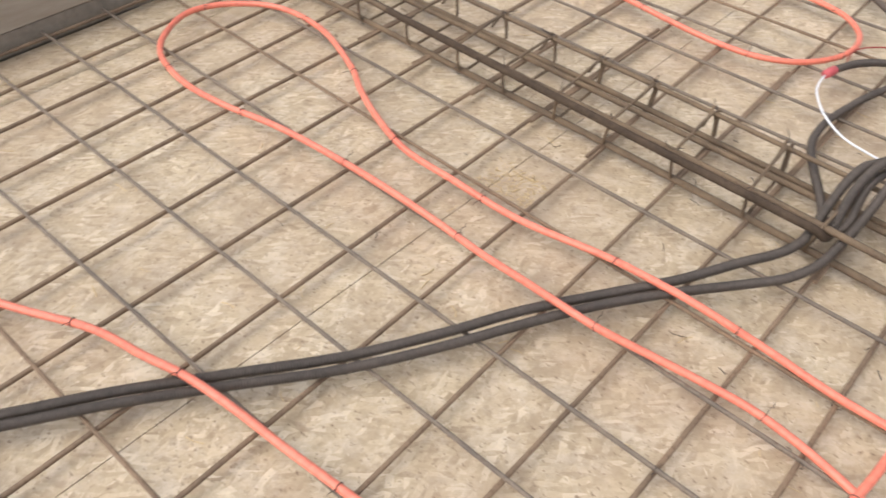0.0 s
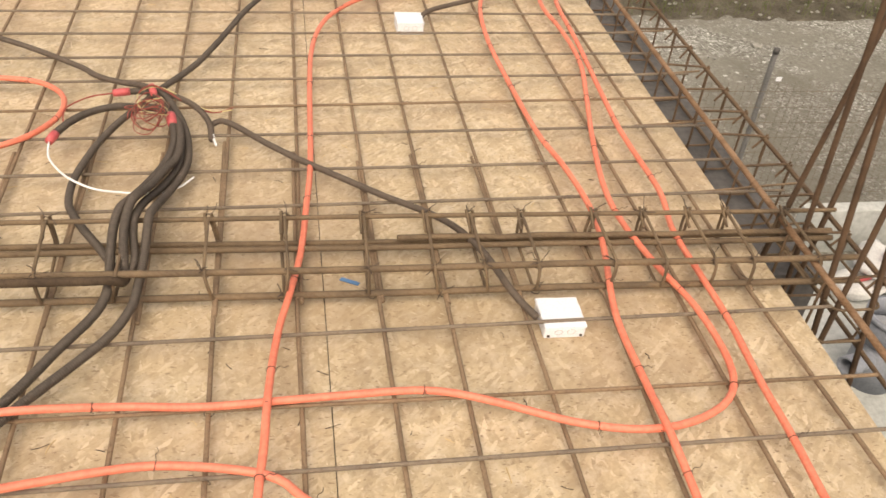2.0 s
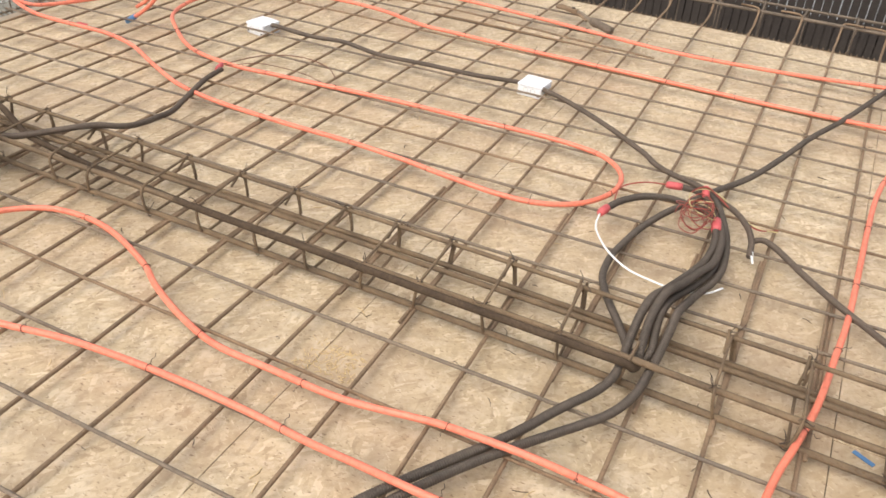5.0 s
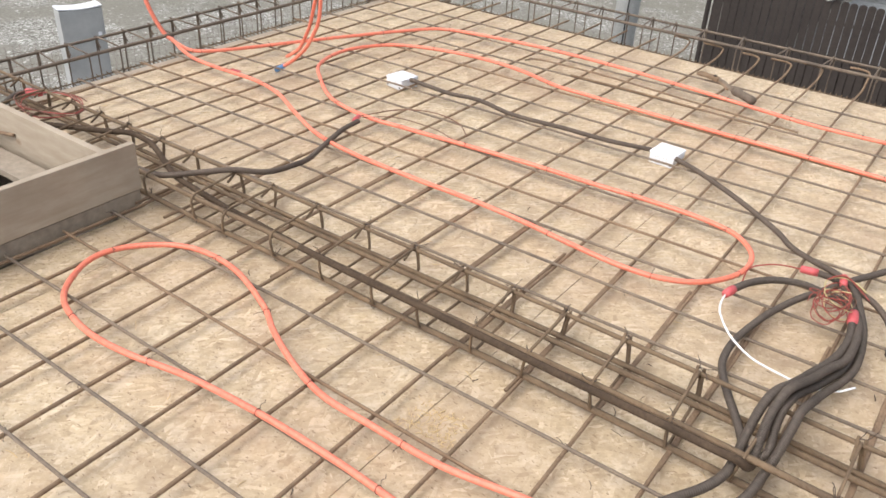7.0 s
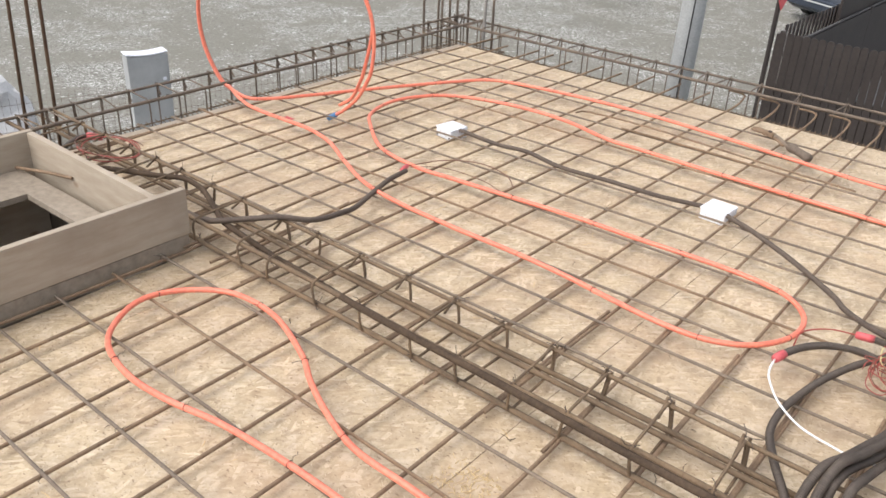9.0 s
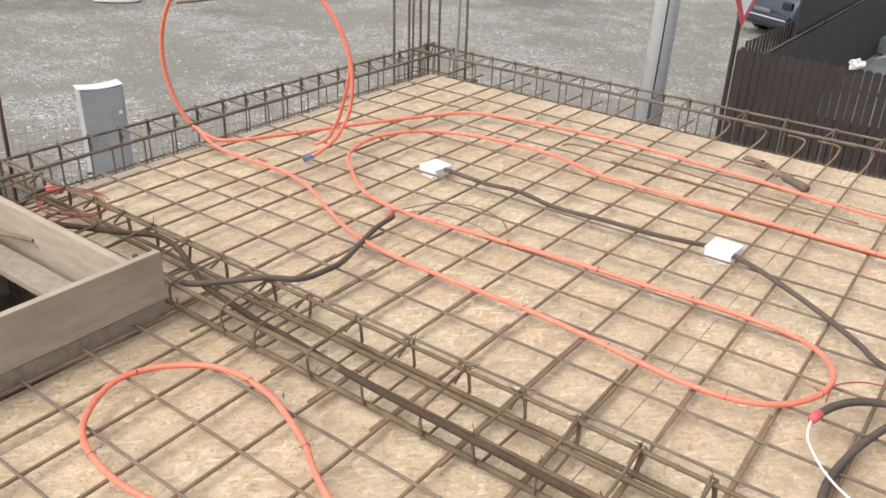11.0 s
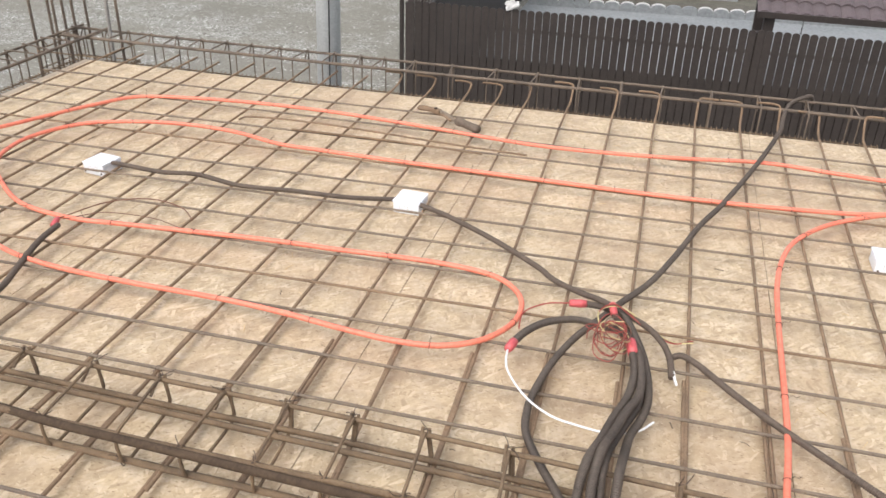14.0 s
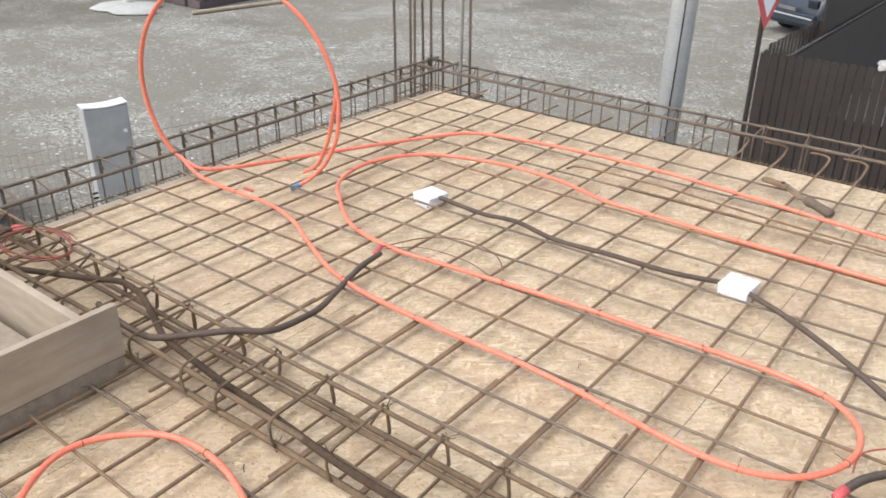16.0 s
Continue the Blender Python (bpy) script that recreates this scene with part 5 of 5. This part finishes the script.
# ---- background: far side of the yard ----
bm = bmesh.new()
bmesh.ops.create_icosphere(bm, subdivisions=4, radius=1.0)
for v in bm.verts:
    q = 1 + 0.45 * noise.noise(Vector((v.co.x * 1.6, v.co.y * 1.6, 4.0)))
    v.co = Vector((v.co.x * 0.95 * q, v.co.y * 0.8 * q, v.co.z * 0.10))
pad = tagged(part("concrete_pad", bm, pale_concrete), "pale splash of spilt concrete round a post foot", "concrete")
pad.location = (-20.3, 12.9, GROUND + 0.04)
pp = thing("gate_post", "white painted post standing in spilt concrete", "post")
tubes("post", [([(-20.4, 13.05, GROUND), (-20.4, 13.05, GROUND + 2.5)], 0.11)], bag_white, pp, sides=14)
tagged(tubes("timber_pole", [([(-18.32, 13.5, GROUND + 0.06), (-17.75, 16.0, GROUND + 0.06)], 0.055)], board), "pale timber pole lying on the ground", "pole")
stack = thing("timber_stack", "low stack of dark brown timber boards at the yard's edge", "timber stack")
stack_rng = random.Random(19)
for layer in range(5):
    for k in range(4):
        x = -20.9 + 0.55 * k + stack_rng.uniform(-0.03, 0.03)
        part("board", boxed(x, x + 0.5, 14.1 + stack_rng.uniform(-0.15, 0.15), 19.5 + stack_rng.uniform(-0.2, 0.2), GROUND + 0.02 + 0.2 * layer, GROUND + 0.20 + 0.2 * layer, 0.01), roof_brown, stack)
heap = bmesh.new()
bmesh.ops.create_icosphere(heap, subdivisions=4, radius=1.0)
for v in heap.verts:
    v.co *= 1 + 0.18 * noise.noise(v.co * 2.2) + 0.06 * noise.noise(v.co * 7)
    v.co = Vector((v.co.x * 0.55, v.co.y * 0.7, max(-0.2, v.co.z * 0.9)))
tagged(part("covered_pallet", heap, bag_white), "pallet under crumpled white plastic sheet on gravel", "pallet").location = (-10.3, 4.0, GROUND + 0.3)


def wire_fence(label, a, b, height, pitch=0.075, posts=True):
    t = thing("wire_fence", label, "fence", "wire fences")
    a, b = np.array(a, float), np.array(b, float)
    n = int(np.linalg.norm(b - a) / pitch)
    r = random.Random(n)
    lines = []
    for k in range(n + 1):
        p = a + (b - a) * k / n
        lines.append(([(p[0], p[1], GROUND), (p[0] + r.uniform(-0.01, 0.01), p[1], GROUND + height)], 0.0017))
    for z in np.arange(0.05, height + 0.01, 0.15):
        lines.append(([(a[0], a[1], GROUND + z), (b[0], b[1], GROUND + z)], 0.0022))
    tubes("wire_mesh", lines, dark_steel, t, sides=4)
    for k in range(0, n + 1 if posts else 0, max(1, n // 3)):
        p = a + (b - a) * k / n
        tubes("post", [([(p[0], p[1], GROUND - 0.1), (p[0], p[1], GROUND + height + 0.05)], 0.02)], steel, t)


wire_fence("sagging galvanised wire mesh fence beside the cabinet", (-9.6, 2.5), (-8.0, 7.8), 1.18, posts=False)
wire_fence("galvanised wire mesh fence along the gravel", (3.2, 6.05), (9.5, 6.0), 1.18, posts=False)
pipe_post = thing("pipe_post", "grey steel pipe post with a dark cap", "post", at=(4.23, 6.2, GROUND))
tubes("tube", [([(0, 0, -0.1), (0, 0, 1.37)], 0.024)], pipe_grey, pipe_post, sides=12)
tubes("cap", [([(0, 0, 1.37), (0, 0, 1.42)], 0.026)], fence_grey, pipe_post, sides=12)

plate = part("name_plate", boxed(4.205, 4.255, 6.03, 6.035, -1.50, -1.46, 0.001), white)
tagged(plate, "small white plastic plate clipped to the wire fence", "plate")

bm = bmesh.new()
bmesh.ops.create_grid(bm, x_segments=90, y_segments=14, size=1)
for v in bm.verts:
    x, y = 1.2 + (v.co.x + 1) * 8.5, 10.1 + (v.co.y + 1) * 0.68
    up = min(1.0, (v.co.y + 1) * 0.75)
    v.co = Vector((x, y, GROUND - 0.04 + 0.15 * up + 0.08 * noise.noise(Vector((x * 1.4, y * 1.4, 0))) * up + 0.05 * noise.noise(Vector((x * 5, y * 5, 3)))))
tagged(part("soil_bank", bm, soil), "dark earth bank with weeds below the wall", "bank", kind="structure")
tagged(part("wall_garden", boxed(4.2, 20.0, 11.45, 11.72, GROUND - 0.2, GROUND + 0.43, 0.01), concrete), "low pale rendered wall under a fence", "wall", kind="structure")


def tufts():
    r = random.Random(8)
    lines = []
    for _ in range(900):
        x, y = r.uniform(1.5, 14), r.uniform(10.3, 11.4)
        h = r.uniform(0.05, 0.22)
        z = GROUND + 0.09 * min(1.0, (y - 10.1) * 0.9)
        lines.append(([(x, y, z), (x + r.uniform(-0.04, 0.04), y, z + h * 0.6), (x + r.uniform(-0.1, 0.1), y + r.uniform(-0.05, 0.05), z + h)], [0.006, 0.005, 0.001]))
    tagged(tubes("weeds", lines, leaf, sides=3), "sparse green weeds on the bank", "grass", kind="stuff")


tufts()


def pale_stones():
    r = random.Random(12)
    bm = bmesh.new()
    for _ in range(420):
        x, y = r.uniform(1.9, 11), r.uniform(5.5, 11.4)
        z = GROUND + (0.10 * min(1.0, (y - 10.1) * 0.9) if y > 10.1 else 0.0)
        q = r.uniform(0.012, 0.035) * (2.2 if r.random() < 0.04 else 1)
        bmesh.ops.create_icosphere(bm, subdivisions=1, radius=1.0, matrix=Matrix.Translation((x, y, z + q * 0.3)) @ Matrix.Rotation(r.uniform(0, 3), 4, "Z") @ Matrix.Diagonal((q * r.uniform(0.8, 1.6), q, q * 0.6, 1)))
    tagged(part("pale_stones", bm, stone_grey), "scattered pale stones on gravel and bank", "stones", kind="stuff")


pale_stones()


def sapling():
    t = thing("young_tree", "young bare tree with a lime-washed trunk on the bank", "tree", at=(6.38, 10.9, GROUND + 0.08))
    tubes("trunk", [(spline([(0, 0, -0.1), (0.02, 0, 0.3), (-0.01, 0.02, 0.6)], 0.05), 0.05)], bark, t)
    r = random.Random(5)
    tubes("upper_trunk", [(spline([(-0.01, 0.02, 0.6), (0.03, 0.0, 1.1), (0.0, 0.05, 1.9), (0.06, 0.02, 2.6)], 0.1), 0.035)], rust, t)
    for k in range(12):
        z, a = r.uniform(0.6, 2.3), r.uniform(0, 6.28)
        ln = r.uniform(0.3, 0.7)
        tubes("branch", [(spline([(0.02, 0.02, z), (ln * 0.5 * math.cos(a), ln * 0.5 * math.sin(a), z + 0.15), (ln * math.cos(a), ln * math.sin(a), z + 0.45)], 0.08), 0.010)], rust, t, sides=5)


sapling()

# ---- ground beside the porch ----
tagged(part("concrete_slab", boxed(2.6, 6.4, 2.2, 5.05, GROUND - 0.1, GROUND + 0.06, 0.01), pale_concrete), "light grey concrete slab on the ground", "slab")
tagged(part("concrete_kerb", boxed(4.35, 9.0, 5.20, 5.33, GROUND - 0.1, GROUND + 0.44, 0.012), pale_concrete), "pale concrete block wall on the ground", "block wall")


def chamber():
    t = thing("inspection_chamber", "grey plastic drain inspection chamber with side branch", "drain pipe", at=(4.13, 3.73, GROUND + 0.06))
    t.scale = (1.08, 1.08, 0.95)

    def shell(r0, r1, z0, z1, m):
        bm = bmesh.new()
        n = 36
        rings = [[bm.verts.new((r * math.cos(6.2832 * k / n), r * math.sin(6.2832 * k / n), z)) for k in range(n)] for r, z in ((r1, z0), (r1, z1), (r0, z1), (r0, z0))]
        for a, b in zip(rings, rings[1:] + rings[:1]):
            for k in range(n):
                bm.faces.new((a[k], a[(k + 1) % n], b[(k + 1) % n], b[k]))
        bmesh.ops.transform(bm, matrix=m, verts=bm.verts)
        bmesh.ops.recalc_face_normals(bm, faces=bm.faces)
        return bm

    for nm, args in (("barrel", (0.148, 0.16, 0.0, 0.46)), ("collar", (0.162, 0.178, 0.40, 0.62)), ("collar_rim", (0.166, 0.188, 0.585, 0.615))):
        part(nm, shell(*args, Matrix.Identity(4)), pvc_grey, t).data.shade_smooth()
    side = Matrix.Translation((-0.1, -0.05, 0.28)) @ Matrix.Rotation(math.radians(200), 4, "Z") @ Matrix.Rotation(math.pi / 2, 4, "Y")
    part("branch", shell(0.056, 0.064, 0.02, 0.22, side), pvc_grey, t)
    part("branch_rim", shell(0.062, 0.072, 0.16, 0.225, side), pvc_grey, t)
    tubes("pipe", [([(0.42, -0.5, 0.0), (0.42, -0.5, 0.55)], 0.16)], pvc_grey, t, sides=30)


chamber()
for k, (x, y, a) in enumerate(((4.60, 4.62, 0.2), (4.92, 4.85, 1.1), (4.98, 4.52, 0.6), (5.35, 4.62, 0.1), (4.74, 4.72, 0.9), (5.2, 4.75, 0.4))):
    bm = bmesh.new()
    bmesh.ops.create_cube(bm, size=1)
    bmesh.ops.subdivide_edges(bm, edges=bm.edges, cuts=7, use_grid_fill=True)
    for v in bm.verts:
        c = v.co * 2
        v.co = Vector((c.x * (0.24 - 0.03 * abs(c.y) ** 3), c.y * (0.16 - 0.05 * abs(c.x) ** 4), c.z * 0.065 * (1 - 0.75 * max(abs(c.x), abs(c.y)) ** 3)))
        v.co += Vector((0.05 * noise.noise(v.co * 12 + Vector((k, 5, 0))), 0.03 * noise.noise(v.co * 8 + Vector((k, 9, 2))), 0.05 * noise.noise(v.co * 7 + Vector((k, 0, 0)))))
    ob = tagged(part("cement_sack", bm, bag_white), "crumpled white paper sack with red print on the slab", "sack", "white sacks")
    ob.data.shade_smooth()
    ob.location, ob.rotation_euler = (x, y, GROUND + 0.15 + (0.14 if k > 3 else 0)), (0, 0, a)
    part("print_bar", boxed(-0.10, 0.02, -0.05, -0.02, 0.075, 0.105, 0.001), red, ob)


# ---- ribbed lath strips along the deck edges ----
def lath(label, a, b, side):
    t = thing("lath_strip", label, "lath strip")
    a, b, side = np.array(a, float), np.array(b, float), np.array(side, float)
    n = int(np.linalg.norm(b - a) / 0.028)
    for k in (0, 1):
        tubes("edge_wire", [([tuple(a + side * k), tuple(b + side * k)], 0.004)], cage_rust, t, sides=5)
    lines = [([tuple(a + (b - a) * k / n), tuple(a + (b - a) * k / n + side + np.array((0, 0, 0.012)))], 0.003) for k in range(n + 1)]
    tagged(tubes("teeth", lines, cage_rust, t, sides=4), kind="stuff")


lath("rusty ribbed lath strip along the deck edge", (-3.672, 2.1, -0.01), (-3.672, 4.85, -0.01), (-0.055, 0, 0))
lath("rusty ribbed lath strip along the far deck edge", (-3.6, 4.885, -0.03), (0.9, 4.885, -0.03), (0, 0.05, 0))
